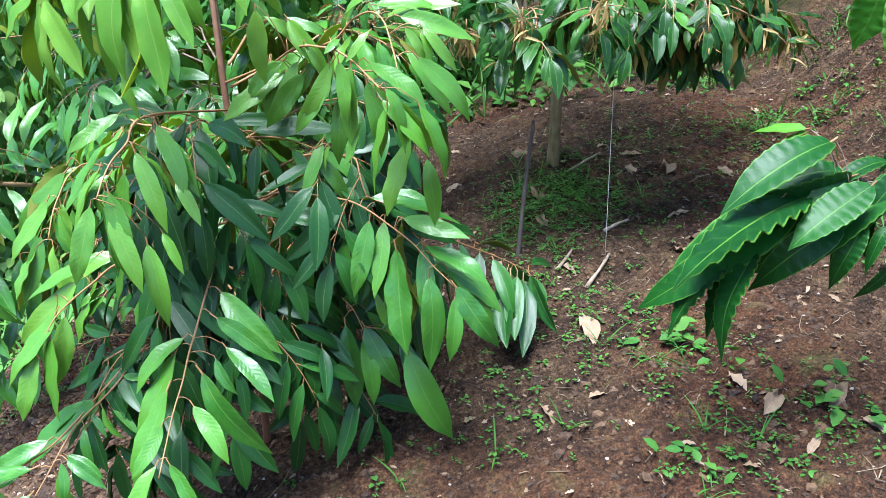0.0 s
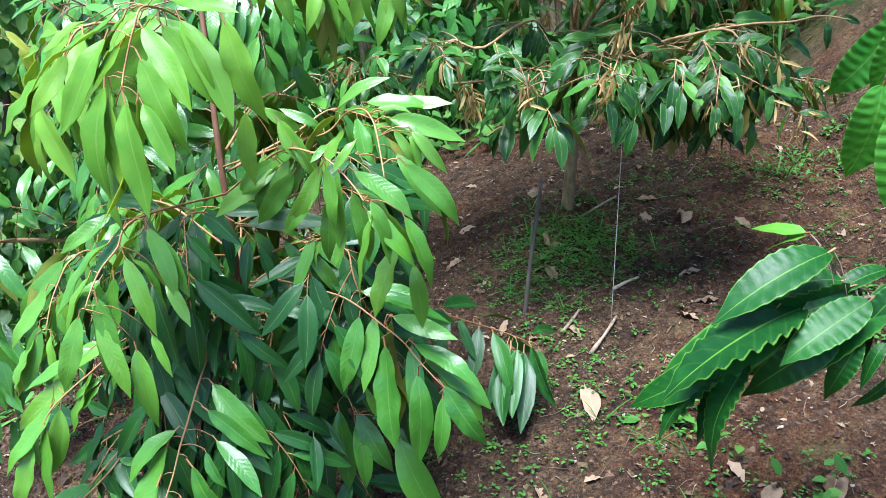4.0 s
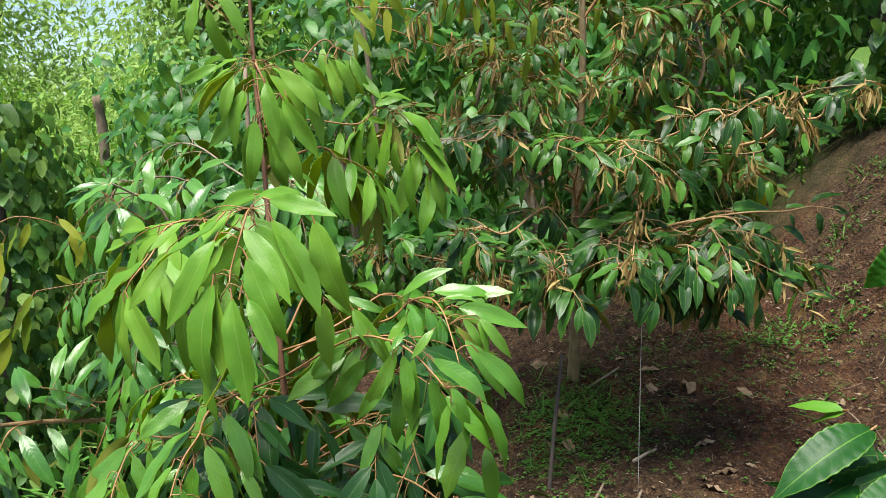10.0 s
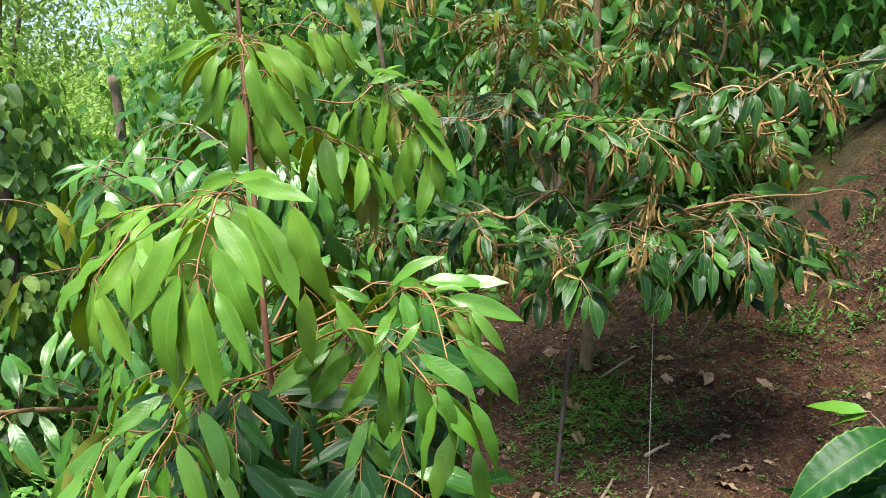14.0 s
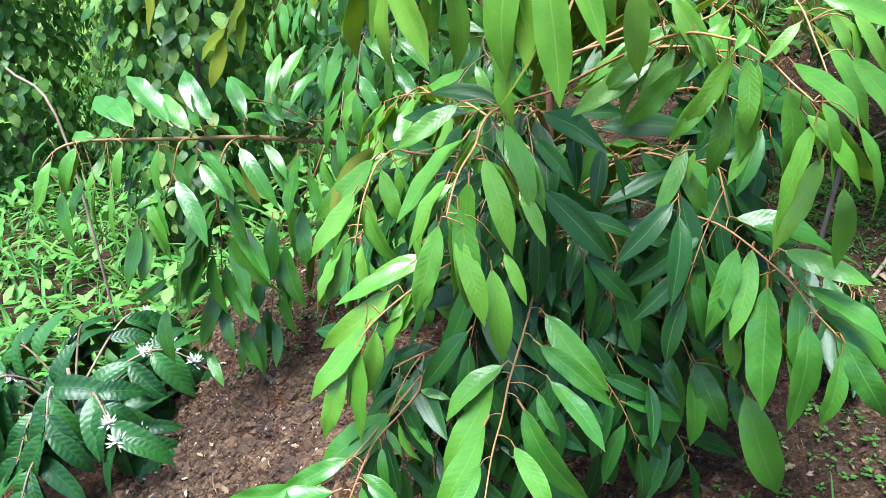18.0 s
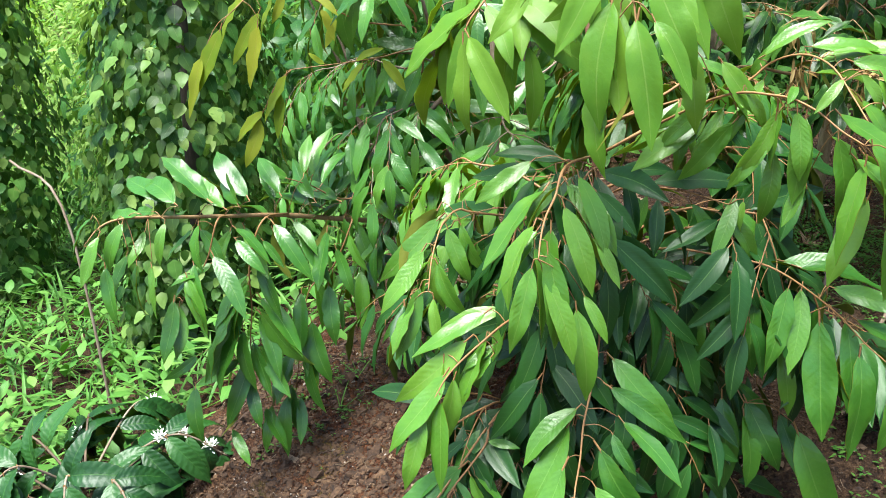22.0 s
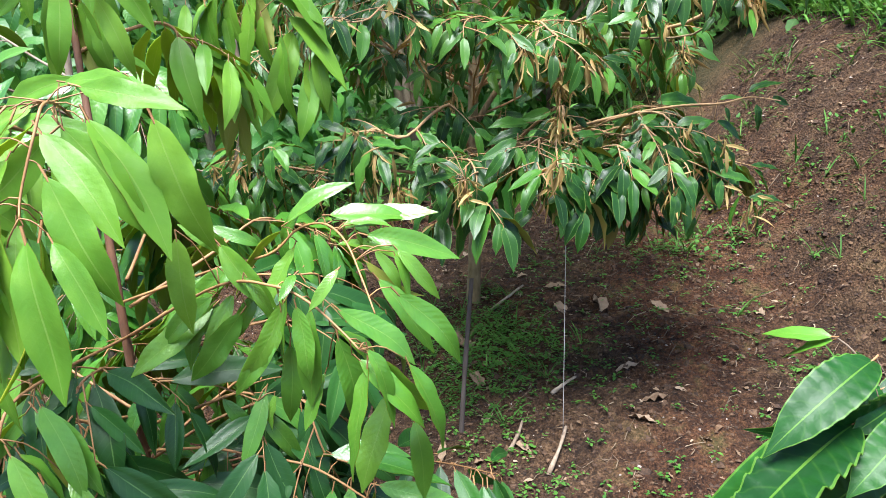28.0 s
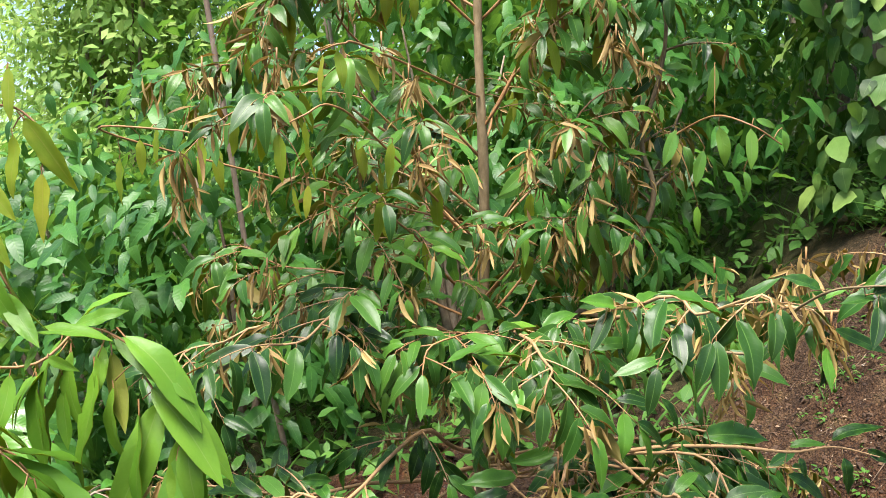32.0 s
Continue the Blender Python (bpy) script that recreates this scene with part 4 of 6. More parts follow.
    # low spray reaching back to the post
    shoot(tree, [(-0.47, 1.83, 0.9), (-0.3, 1.82, 0.95), (-0.114, 1.85, 0.939), (0.023, 1.93, 0.857), (0.143, 2.0, 0.788), (0.232, 2.05, 0.731)], SHADE_DARK_LEAVES, 617,
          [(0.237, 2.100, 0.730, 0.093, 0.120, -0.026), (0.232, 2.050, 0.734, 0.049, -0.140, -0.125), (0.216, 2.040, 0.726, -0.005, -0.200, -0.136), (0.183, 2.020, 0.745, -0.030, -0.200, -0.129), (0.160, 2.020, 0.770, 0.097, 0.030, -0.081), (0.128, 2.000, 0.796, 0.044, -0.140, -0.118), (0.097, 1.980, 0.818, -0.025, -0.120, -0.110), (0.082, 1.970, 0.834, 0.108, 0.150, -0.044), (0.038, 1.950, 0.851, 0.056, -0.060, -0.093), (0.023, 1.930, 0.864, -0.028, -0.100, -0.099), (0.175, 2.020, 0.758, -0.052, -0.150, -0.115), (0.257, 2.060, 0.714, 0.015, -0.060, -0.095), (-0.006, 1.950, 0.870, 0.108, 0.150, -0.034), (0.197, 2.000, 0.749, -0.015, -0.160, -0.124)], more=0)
    # left and right of the nodding shoot
    b([(-0.54, 1.9, 1.5), (-0.62, 1.72, 1.58), (-0.7, 1.6, 1.54), (-0.74, 1.56, 1.44)], FRESH_LEAVES, 20, twigs=4, twig=0.13, count=4, size=0.17, own=9)
    b([(-0.55, 1.95, 1.68), (-0.45, 2.05, 1.73), (-0.37, 2.1, 1.7), (-0.31, 2.12, 1.62)], FRESH_LEAVES, 22, twigs=3, twig=0.12, count=4, size=0.165, own=7)
    # behind and low down; unlit branches get leaves with shade in their colour
    for k, (z, a, r) in enumerate([(0.62, 20, 0.4), (0.7, 75, 0.4), (0.7, 130, 0.45), (0.8, 170, 0.45), (0.95, 45, 0.45), (1.0, 100, 0.4), (1.05, 150, 0.45), (1.25, 30, 0.42), (1.3, 80, 0.4),
                                   (0.82, -115, 0.27), (0.76, -70, 0.3), (1.0, -135, 0.28), (0.5, -120, 0.34), (0.62, -30, 0.3), (0.7, -95, 0.28), (0.6, -140, 0.4), (0.9, -60, 0.3), (1.1, -100, 0.25), (0.95, 5, 0.34), (1.12, -12, 0.36), (1.02, -28, 0.4), (1.2, 10, 0.36), (0.88, -20, 0.42)]):
        o = Vector((math.cos(radians(a)), math.sin(radians(a)), 0)) * r
        f = Vector((-0.48, 1.83, z))
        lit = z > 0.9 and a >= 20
        kind = (OLD_LEAVES if k % 3 else YOUNG_LEAVES) if lit else SHADE_DARK_LEAVES
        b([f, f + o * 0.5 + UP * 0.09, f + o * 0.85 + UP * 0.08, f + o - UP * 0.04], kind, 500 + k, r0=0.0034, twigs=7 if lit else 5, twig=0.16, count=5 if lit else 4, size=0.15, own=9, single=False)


young_tree()


# ---- the tree behind it on the left: long bare arm with leaves in two rows ----
def left_tree():
    at = (-0.74, 2.76, land(-0.74, 2.76) - 0.02)
    tree = thing("durian_tree_with_long_arm", at, "durian tree with brown trunk and one long level leafy arm", "tree")
    bm = bmesh.new()
    tube(bm, curve_through([at, (-0.73, 2.75, 0.8), (-0.735, 2.75, 1.1), (-0.76, 2.75, 1.55), (-0.78, 2.78, 2.0)], 24), 0.02, 0.007, 8, 0.08, random.Random(5))
    part("trunk", bm, BARK, tree)
    O, Y = OLD_LEAVES, YOUNG_LEAVES
    b = lambda pts, leaves, seed, **k: bough(tree, pts, k.pop("r0", 0.008), k.pop("r1", 0.0025), leaves, seed, bark=k.pop("bark", BARK), **k)
    shoot(tree, [(-0.74, 2.75, 0.78), (-1.176, 2.42, 0.878), (-1.313, 2.3, 0.915), (-1.43, 2.2, 0.933), (-1.534, 2.1, 0.951), (-1.612, 1.98, 0.976), (-1.656, 1.93, 0.967), (-1.689, 1.9, 0.924)], O, 614,
          [(-1.497, 2.024, 0.998, -0.172, 0.06, 0.079), (-1.435, 2.086, 0.991, -0.177, 0.06, 0.123), (-1.358, 2.157, 0.986, -0.14, 0.06, 0.132), (-1.29, 2.215, 0.986, -0.096, 0.06, 0.114), (-1.562, 1.954, 0.994, -0.124, 0.06, -0.017), (-1.238, 2.252, 1.036, -0.005, 0.06, 0.123), (-1.148, 2.326, 0.949, -0.205, 0.06, 0.075), (-1.2, 2.284, 1.001, 0.039, 0.06, 0.12), (-1.121, 2.345, 0.961, -0.004, 0.06, 0.137), (-1.379, 2.14, 0.973, -0.136, 0.06, 0.082), (-1.21, 2.28, 0.959, -0.123, 0.06, 0.117), (-1.07, 2.382, 0.938, 0.058, 0.06, 0.126)], r0=0.009, bark=LIMB, back=0.25, more=1)
    shoot(tree, [(-1.43, 2.2, 0.93), (-1.429, 2.098, 0.948), (-1.458, 2.084, 0.846), (-1.494, 2.061, 0.782), (-1.522, 2.042, 0.729)], O, 801,
          [(-1.45, 2.089, 0.866, 0.121, -0.02, -0.135), (-1.503, 2.047, 0.815, 0.057, -0.02, -0.13), (-1.525, 2.038, 0.738, 0.023, -0.02, -0.125), (-1.461, 2.084, 0.832, -0.078, -0.02, -0.067), (-1.635, 1.893, 0.887, 0.035, -0.02, -0.131), (-1.584, 1.954, 0.876, 0.001, -0.02, -0.115), (-1.591, 1.921, 0.989, -0.029, -0.02, -0.104), (-1.524, 2, 0.97, -0.007, -0.02, -0.094), (-1.464, 2.064, 0.952, -0.006, -0.02, -0.108), (-1.596, 1.935, 0.902, -0.033, -0.02, -0.088), (-1.63, 1.879, 0.967, -0.036, -0.02, -0.108), (-1.561, 1.982, 0.862, 0.015, -0.02, -0.118)], r0=0.003, front=0.5, more=1)
    shoot(tree, [(-1.3, 2.3, 0.92), (-1.336, 2.182, 0.929), (-1.373, 2.163, 0.81), (-1.378, 2.173, 0.669), (-1.388, 2.177, 0.538), (-1.357, 2.215, 0.368)], O, 802,
          [(-1.401, 2.149, 0.716, -0.11, -0.02, -0.184), (-1.4, 2.131, 0.891, 0.098, -0.02, -0.05), (-1.342, 2.182, 0.878, 0.071, -0.02, -0.059), (-1.354, 2.177, 0.82, 0.071, -0.02, -0.136), (-1.366, 2.182, 0.674, 0.141, -0.02, -0.134), (-1.366, 2.191, 0.574, 0.099, -0.02, -0.13), (-1.408, 2.149, 0.662, -0.055, -0.02, -0.186), (-1.382, 2.182, 0.537, -0.071, -0.02, -0.188), (-1.499, 2.084, 0.569, -0.081, -0.02, -0.057), (-1.518, 2.08, 0.482, 0.028, -0.02, -0.138), (-1.319, 2.196, 0.926, 0.146, -0.02, -0.095), (-1.345, 2.224, 0.364, -0.031, -0.02, -0.126), (-1.373, 2.168, 0.763, -0.068, -0.02, -0.133), (-1.401, 2.159, 0.627, 0.033, -0.02, -0.153)], r0=0.003, front=0.5, more=1)
    shoot(tree, [(-1.15, 2.42, 0.88), (-1.126, 2.345, 0.892), (-1.175, 2.317, 0.766), (-1.24, 2.275, 0.699), (-1.266, 2.266, 0.553), (-1.291, 2.261, 0.364)], O, 803,
          [(-1.185, 2.303, 0.886, -0.024, -0.02, -0.158), (-1.17, 2.317, 0.829, 0.048, -0.02, -0.128), (-1.135, 2.34, 0.862, 0.044, -0.02, -0.095), (-1.258, 2.261, 0.711, 0.005, -0.02, -0.164), (-1.277, 2.27, 0.369, 0.018, -0.02, -0.126), (-1.309, 2.247, 0.388, 0.013, -0.02, -0.17), (-1.453, 2.149, 0.312, 0.076, -0.02, -0.076), (-1.241, 2.28, 0.615, 0.07, -0.02, -0.159), (-1.263, 2.27, 0.518, 0.038, -0.02, -0.165), (-1.273, 2.261, 0.555, -0.058, -0.02, -0.164), (-1.192, 2.308, 0.721, 0.039, -0.02, -0.157), (-1.109, 2.364, 0.753, 0.026, -0.02, -0.159)], r0=0.003, front=0.5, more=1)
    shoot(tree, [(-0.74, 2.75, 0.95), (-1.032, 2.4, 0.976), (-1.159, 2.38, 0.949), (-1.241, 2.34, 0.994), (-1.304, 2.3, 1.023)], O, 616,
          [(-1.239, 2.338, 1.01, 0.019, -0.02, 0.165), (-1.188, 2.369, 0.95, 0.095, -0.02, 0.143), (-1.127, 2.385, 0.949, 0.045, -0.02, 0.157), (-1.065, 2.394, 0.943, 0.105, -0.02, 0.122), (-1.292, 2.308, 1.014, -0.116, -0.02, 0.06), (-1.159, 2.38, 0.94, -0.131, -0.02, -0.052), (-1.032, 2.4, 0.976, 0.165, -0.02, 0.046)], r0=0.004, back=0.5)
    b([(-0.74, 2.75, 0.8), (-0.881, 2.6, 1.082), (-0.925, 2.5, 1.247), (-0.965, 2.4, 1.479), (-1.085, 2.3, 1.613)], O, 32, twigs=8, twig=0.25, count=6, size=0.155, bare=0.45, r0=0.011)
    shoot(tree, [(-0.95, 2.42, 1.42), (-0.966, 2.42, 1.436), (-1.083, 2.36, 1.448), (-1.174, 2.3, 1.489), (-1.244, 2.24, 1.529), (-1.313, 2.2, 1.533), (-1.381, 2.15, 1.466)], GOLD_LEAVES, 705,
          [(-1.399, 2.15, 1.443, -0.089, -0.02, -0.178), (-1.455, 2.15, 1.372, -0.064, -0.02, -0.164), (-1.346, 2.184, 1.525, -0.081, -0.02, -0.122), (-1.31, 2.184, 1.481, -0.083, -0.02, -0.139), (-1.314, 2.173, 1.452, -0.038, -0.02, -0.169), (-1.289, 2.215, 1.518, -0.039, -0.02, -0.099), (-1.263, 2.229, 1.526, -0.03, -0.02, -0.084), (-1.188, 2.292, 1.486, 0.045, -0.02, -0.083), (-1.206, 2.264, 1.534, 0.078, -0.02, -0.066), (-1.109, 2.343, 1.462, 0.043, -0.02, 0.05), (-1.15, 2.318, 1.47, -0.031, -0.02, -0.088)], r0=0.003)
    shoot(tree, [(-0.94, 2.48, 1.3), (-0.943, 2.45, 1.375), (-1.043, 2.38, 1.354), (-1.116, 2.3, 1.344), (-1.25, 2.22, 1.328)], GOLD_LEAVES, 706,
          [(-1.258, 2.22, 1.325, -0.076, -0.02, -0.13), (-1.279, 2.22, 1.276, -0.017, -0.02, -0.128), (-1.335, 2.22, 1.208, -0.053, -0.02, -0.14), (-1.325, 2.22, 1.225, -0.081, -0.02, -0.083), (-1.17, 2.268, 1.338, -0.04, -0.02, 0.033), (-1.08, 2.34, 1.349, -0.065, -0.02, -0.083), (-1.043, 2.38, 1.354, 0.073, -0.02, -0.087), (-1.104, 2.313, 1.343, 0.077, -0.02, 0.046)], r0=0.003)
    shoot(tree, [(-0.95, 2.42, 1.45), (-0.959, 2.4, 1.479), (-1.011, 2.36, 1.528), (-1.062, 2.32, 1.575), (-1.093, 2.3, 1.605)], O, 707,
          [(-1.021, 2.344, 1.56, 0.003, -0.02, 0.108), (-0.99, 2.37, 1.528, 0.02, -0.02, 0.126), (-1.093, 2.3, 1.605, -0.116, -0.02, -0.026), (-0.971, 2.386, 1.504, 0.027, -0.02, 0.097), (-1.062, 2.32, 1.575, -0.094, -0.02, -0.065), (-1.081, 2.309, 1.59, 0.019, -0.02, 0.077)], r0=0.004, back=0.5)
    for k, (z, a, r) in enumerate([(0.7, -70, 0.5), (0.75, -20, 0.5), (1.05, -80, 0.45), (1.1, -130, 0.5), (1.2, 180, 0.6), (1.2, 120, 0.5), (1.2, 30, 0.5), (1.5, -60, 0.45), (1.5, -150, 0.5), (1.6, 150, 0.5),
                                   (0.9, 160, 0.7), (0.66, -100, 0.5), (0.62, -118, 0.4), (0.75, -140, 0.45)]):
        o = Vector((math.cos(radians(a)), math.sin(radians(a)), 0)) * r
        f = Vector((-0.745, 2.75, z))
        b([f, f + o * 0.5 + UP * 0.12, f + o * 0.85 + UP * 0.12, f + o], O, 540 + k, r0=0.004, r1=0.0016, twigs=7, twig=0.18, count=5, size=0.145, own=8, single=False)


left_tree()


# ---- the older tree on the terrace: dark leaves, coppery below, tan buds ----
def old_tree():
    at = (0.44, 3.16, land(0.44, 3.16) - 0.02)
    tree = thing("durian_tree_with_buds", at, "durian tree with pale brown trunk, dark glossy leaves and tan buds", "tree")
    bm = bmesh.new()
    tube(bm, curve_through([at, (0.445, 3.16, 1.1), (0.43, 3.15, 1.45), (0.44, 3.14, 2.0), (0.42, 3.13, 2.5), (0.42, 3.13, 2.95)], 40), 0.026, 0.008, 9, 0.08, random.Random(6))
    part("trunk", bm, PALE_BARK, tree)
    b = lambda pts, seed, **k: bough(tree, pts, k.pop("r0", 0.0065), k.pop("r1", 0.0018), k.pop("leaves", DARK_LEAVES), seed, size=k.pop("size", 0.094), buds=k.pop("buds", 0.55),
                                     twig=k.pop("twig", 0.17), count=k.pop("count", 6), hang_down=k.pop("hang_down", 0.75), droop=0.6, spread=1.0, jitter=k.pop("jitter", 0.65), bark=k.pop("bark", LIMB), **k)
    # lowest tier
    b([(0.44, 3.15, 1.26), (0.62, 2.75, 1.44), (0.7, 2.4, 1.48), (0.74, 2.2, 1.42)], 52, twigs=11)
    b([(0.408, 3.15, 1.276), (0.108, 2.95, 1.31), (-0.155, 2.84, 1.35), (-0.38, 2.78, 1.38)], 54, twigs=15, bare=0.4)
    b([(0.44, 3.15, 1.32), (0.25, 2.7, 1.48), (0.05, 2.45, 1.5), (-0.05, 2.35, 1.45)], 55, twigs=11)
    b([(0.44, 3.15, 1.24), (0.8, 3.1, 1.36), (1.05, 3.0, 1.38), (1.2, 2.95, 1.3)], 56, twigs=11, single=False)
    for q, tip in enumerate([(0.8, 2.3, 1.36), (0.9, 2.34, 1.42), (0.68, 2.3, 1.32), (0.86, 2.5, 1.32), (0.56, 2.28, 1.34), (0.74, 2.46, 1.28), (0.97, 2.5, 1.4), (0.42, 2.24, 1.34), (0.26, 2.34, 1.32)]):
        tip = Vector(tip)
        f = Vector((0.44, 3.15, 1.24 + 0.02 * (q % 4)))
        b([f, f.lerp(tip, 0.5) + UP * 0.13, f.lerp(tip, 0.82) + UP * 0.12, tip], 170 + q, twigs=9, bare=0.5, buds=0.15, r0=0.0045, size=0.112, hang_down=0.85, face=UP + SUNWARD * 0.3, count=5, twig=0.13, jitter=0.55, own=9, single=q < 3)
    # front twigs of the lowest tier
    D = DARK_LEAVES
    shoot(tree, [(0.44, 3.15, 1.3), (0.629, 2.7, 1.458), (0.752, 2.6, 1.505), (0.862, 2.5, 1.535), (0.947, 2.43, 1.545), (1.017, 2.4, 1.563), (1.081, 2.36, 1.555)], D, 701,
          [(1.004, 2.404, 1.57, 0.092, -0.02, 0.059), (1.028, 2.392, 1.551, 0.019, -0.02, -0.076), (0.96, 2.426, 1.539, 0.014, -0.02, -0.039), (1.06, 2.374, 1.567, 0.05, -0.02, -0.021), (0.941, 2.434, 1.552, 0.068, -0.02, 0.026), (0.843, 2.522, 1.502, 0.087, -0.02, -0.078), (0.921, 2.456, 1.46, 0.09, -0.02, -0.059), (0.74, 2.622, 1.437, 0.122, -0.019, -0.01), (0.807, 2.549, 1.542, 0.157, -0.02, 0.009), (0.89, 2.482, 1.437, 0.064, -0.02, -0.099), (0.86, 2.525, 1.376, -0.004, -0.02, -0.092), (0.777, 2.608, 1.366, 0.011, -0.02, -0.073), (0.824, 2.544, 1.469, 0.044, -0.02, -0.115), (0.939, 2.439, 1.502, 0.089, -0.02, -0.047)], r0=0.006, bark=LIMB)
    shoot(tree, [(0.44, 3.15, 1.24), (0.526, 2.55, 1.531), (0.473, 2.38, 1.453), (0.436, 2.25, 1.414)], D, 702,
          [(0.509, 2.507, 1.51, -0.074, -0.02, -0.052), (0.429, 2.462, 1.498, -0.113, -0.02, 0.012), (0.408, 2.428, 1.484, -0.11, -0.02, -0.014), (0.38, 2.383, 1.467, -0.108, -0.02, -0.039), (0.33, 2.324, 1.449, -0.065, -0.02, -0.065), (0.405, 2.25, 1.408, -0.102, -0.02, -0.029), (0.45, 2.25, 1.382, 0.069, -0.02, -0.088), (0.476, 2.256, 1.411, 0.07, -0.02, -0.009), (0.545, 2.25, 1.379, 0.091, -0.02, -0.054), (0.573, 2.448, 1.471, 0.074, -0.02, -0.091), (0.645, 2.431, 1.452, 0.033, -0.02, -0.087), (0.563, 2.55, 1.53, 0.086, -0.02, 0.007), (0.561, 2.55, 1.602, 0.068, -0.02, -0.048), (0.502, 2.55, 1.603, -0.089, -0.02, -0.046), (0.566, 2.55, 1.652, -0.111, -0.02, -0.039), (0.516, 2.538, 1.525, -0.097, -0.02, -0.016)], r0=0.006, bark=LIMB)
    shoot(tree, [(0.44, 3.15, 1.2), (0.577, 2.5, 1.366), (0.552, 2.36, 1.334), (0.542, 2.3, 1.312)], D, 703,
          [(0.403, 2.316, 1.298, -0.087, -0.02, -0.057), (0.445, 2.3, 1.289, 0.042, -0.02, -0.055), (0.589, 2.3, 1.311, 0.076, -0.02, -0.076), (0.805, 2.5, 1.227, 0.093, -0.02, -0.064), (0.741, 2.45, 1.238, -0.048, -0.02, -0.073), (0.755, 2.5, 1.318, 0.056, -0.02, -0.07), (0.631, 2.5, 1.657, 0.081, -0.02, -0.04), (0.71, 2.5, 1.643, 0.046, -0.02, -0.061), (0.776, 2.5, 1.635, 0.024, -0.02, -0.054), (0.657, 2.435, 1.367, 0.018, -0.02, -0.066), (0.512, 2.308, 1.311, -0.01, -0.02, -0.073), (0.575, 2.5, 1.424, -0.061, -0.02, -0.066)], r0=0.005, bark=LIMB)
    shoot(tree, [(0.44, 3.15, 1.22), (0.394, 2.6, 1.345), (0.28, 2.42, 1.379), (0.22, 2.3, 1.38)], D, 704,
          [(0.208, 2.3, 1.393, -0.106, -0.02, -0.011), (0.227, 2.303, 1.372, 0.061, -0.02, -0.079), (0.183, 2.3, 1.426, -0.093, -0.02, 0.007), (0.166, 2.319, 1.472, -0.076, -0.02, -0.038), (0.177, 2.3, 1.336, -0.051, -0.02, -0.056), (0.127, 2.3, 1.363, 0.036, -0.02, -0.033), (0.254, 2.316, 1.342, -0.027, -0.02, -0.084), (0.139, 2.3, 1.324, -0.075, -0.02, -0.068), (0.103, 2.3, 1.427, 0.023, -0.02, -0.071)], r0=0.005, bark=LIMB)
    rng = random.Random(40)
    for at in [(0.526, 2.5, 1.616), (0.486, 2.4, 1.536), (0.377, 2.4, 1.45), (0.432, 2.25, 1.42), (0.22, 2.3, 1.384), (0.584, 2.6, 1.734), (0.411, 2.65, 1.723), (0.779, 2.55, 1.8), (0.868, 2.5, 1.691), (0.066, 2.35, 1.35), (0.944, 2.3, 1.809), (0.31, 2.9, 1.543), (0.689, 2.45, 1.419), (0.775, 2.4, 1.896), (0.922, 2.35, 1.917), (0.99, 2.1, 1.89), (0.815, 2.4, 1.668), (0.56, 2.5, 1.696), (0.51, 2.45, 1.599), (0.469, 2.35, 1.519), (0.356, 2.4, 1.41), (0.437, 2.3, 1.352), (0.219, 2.3, 1.348), (0.069, 2.4, 1.319), (0.288, 2.6, 2.143), (0.241, 2.6, 2.109), (-0.067, 2.6, 1.885), (-0.249, 2.7, 2.045), (0.22, 2.6, 2.273), (-0.041, 2.6, 2.302), (0.166, 2.6, 2.336), (0.732, 2.7, 2.327), (0.538, 2.6, 1.96), (-0.079, 2.6, 2.068), (0.05, 2.6, 2.018), (0.372, 2.6, 1.931), (0.643, 2.6, 2.357), (0.466, 2.6, 2.122), (-0.187, 2.6, 2.283)]:
        bm = bmesh.new()
        tube(bm, [Vector(at) + UP * 0.03, Vector(at) + UP * 0.012, Vector(at)], 0.002, 0.0015, 5)
        ob = part("bud_stalk", bm, TWIG, tree)
        BUD_LEAVES.joined("bud_foliage", ob, cluster(rng, Vector(at), 0.058) + cluster(rng, Vector(at) + DOWN * 0.012, 0.045), "tan folded new leaves and buds")
    # hanging young leaves and the right-hand spray
    shoot(tree, [(0.43, 3.14, 1.95), (-0.39, 2.75, 2.163), (-0.243, 2.6, 2.169), (-0.149, 2.55, 2.143)], GOLD_LEAVES, 824,
          [(-0.34, 2.7, 2.164, 0.002, -0.01, -0.081), (-0.397, 2.75, 2.128, -0.005, -0.01, -0.111), (-0.29, 2.646, 2.184, -0.005, -0.01, -0.086), (-0.223, 2.589, 2.159, 0.008, -0.01, -0.078), (-0.182, 2.568, 2.151, -0.012, -0.01, -0.09), (-0.149, 2.55, 2.137, 0.007, -0.01, -0.089)], r0=0.003)
    shoot(tree, [(0.43, 3.14, 2.3), (0.15, 2.5, 2.313), (0.1, 2.4, 2.305), (0.059, 2.4, 2.292)], GOLD_LEAVES, 825,
          [(0.065, 2.4, 2.292, -0.011, -0.01, -0.089), (0.088, 2.4, 2.299, 0.012, -0.01, -0.071), (0.137, 2.478, 2.307, 0.025, -0.01, -0.074)], r0=0.003)
    shoot(tree, [(0.43, 3.14, 1.9), (0.155, 2.6, 2.153), (0.077, 2.45, 2.203), (0.031, 2.4, 2.181), (-0.015, 2.4, 2.156)], GOLD_LEAVES, 826,
          [(0.031, 2.4, 2.181, 0.01, -0.01, -0.118), (-0.015, 2.4, 2.156, 0.004, -0.01, -0.094), (0.037, 2.4, 2.064, -0.005, -0.01, -0.065), (0.188, 2.6, 2.154, -0.02, -0.01, -0.101), (0.008, 2.4, 2.058, 0.012, -0.01, -0.059)], r0=0.003)
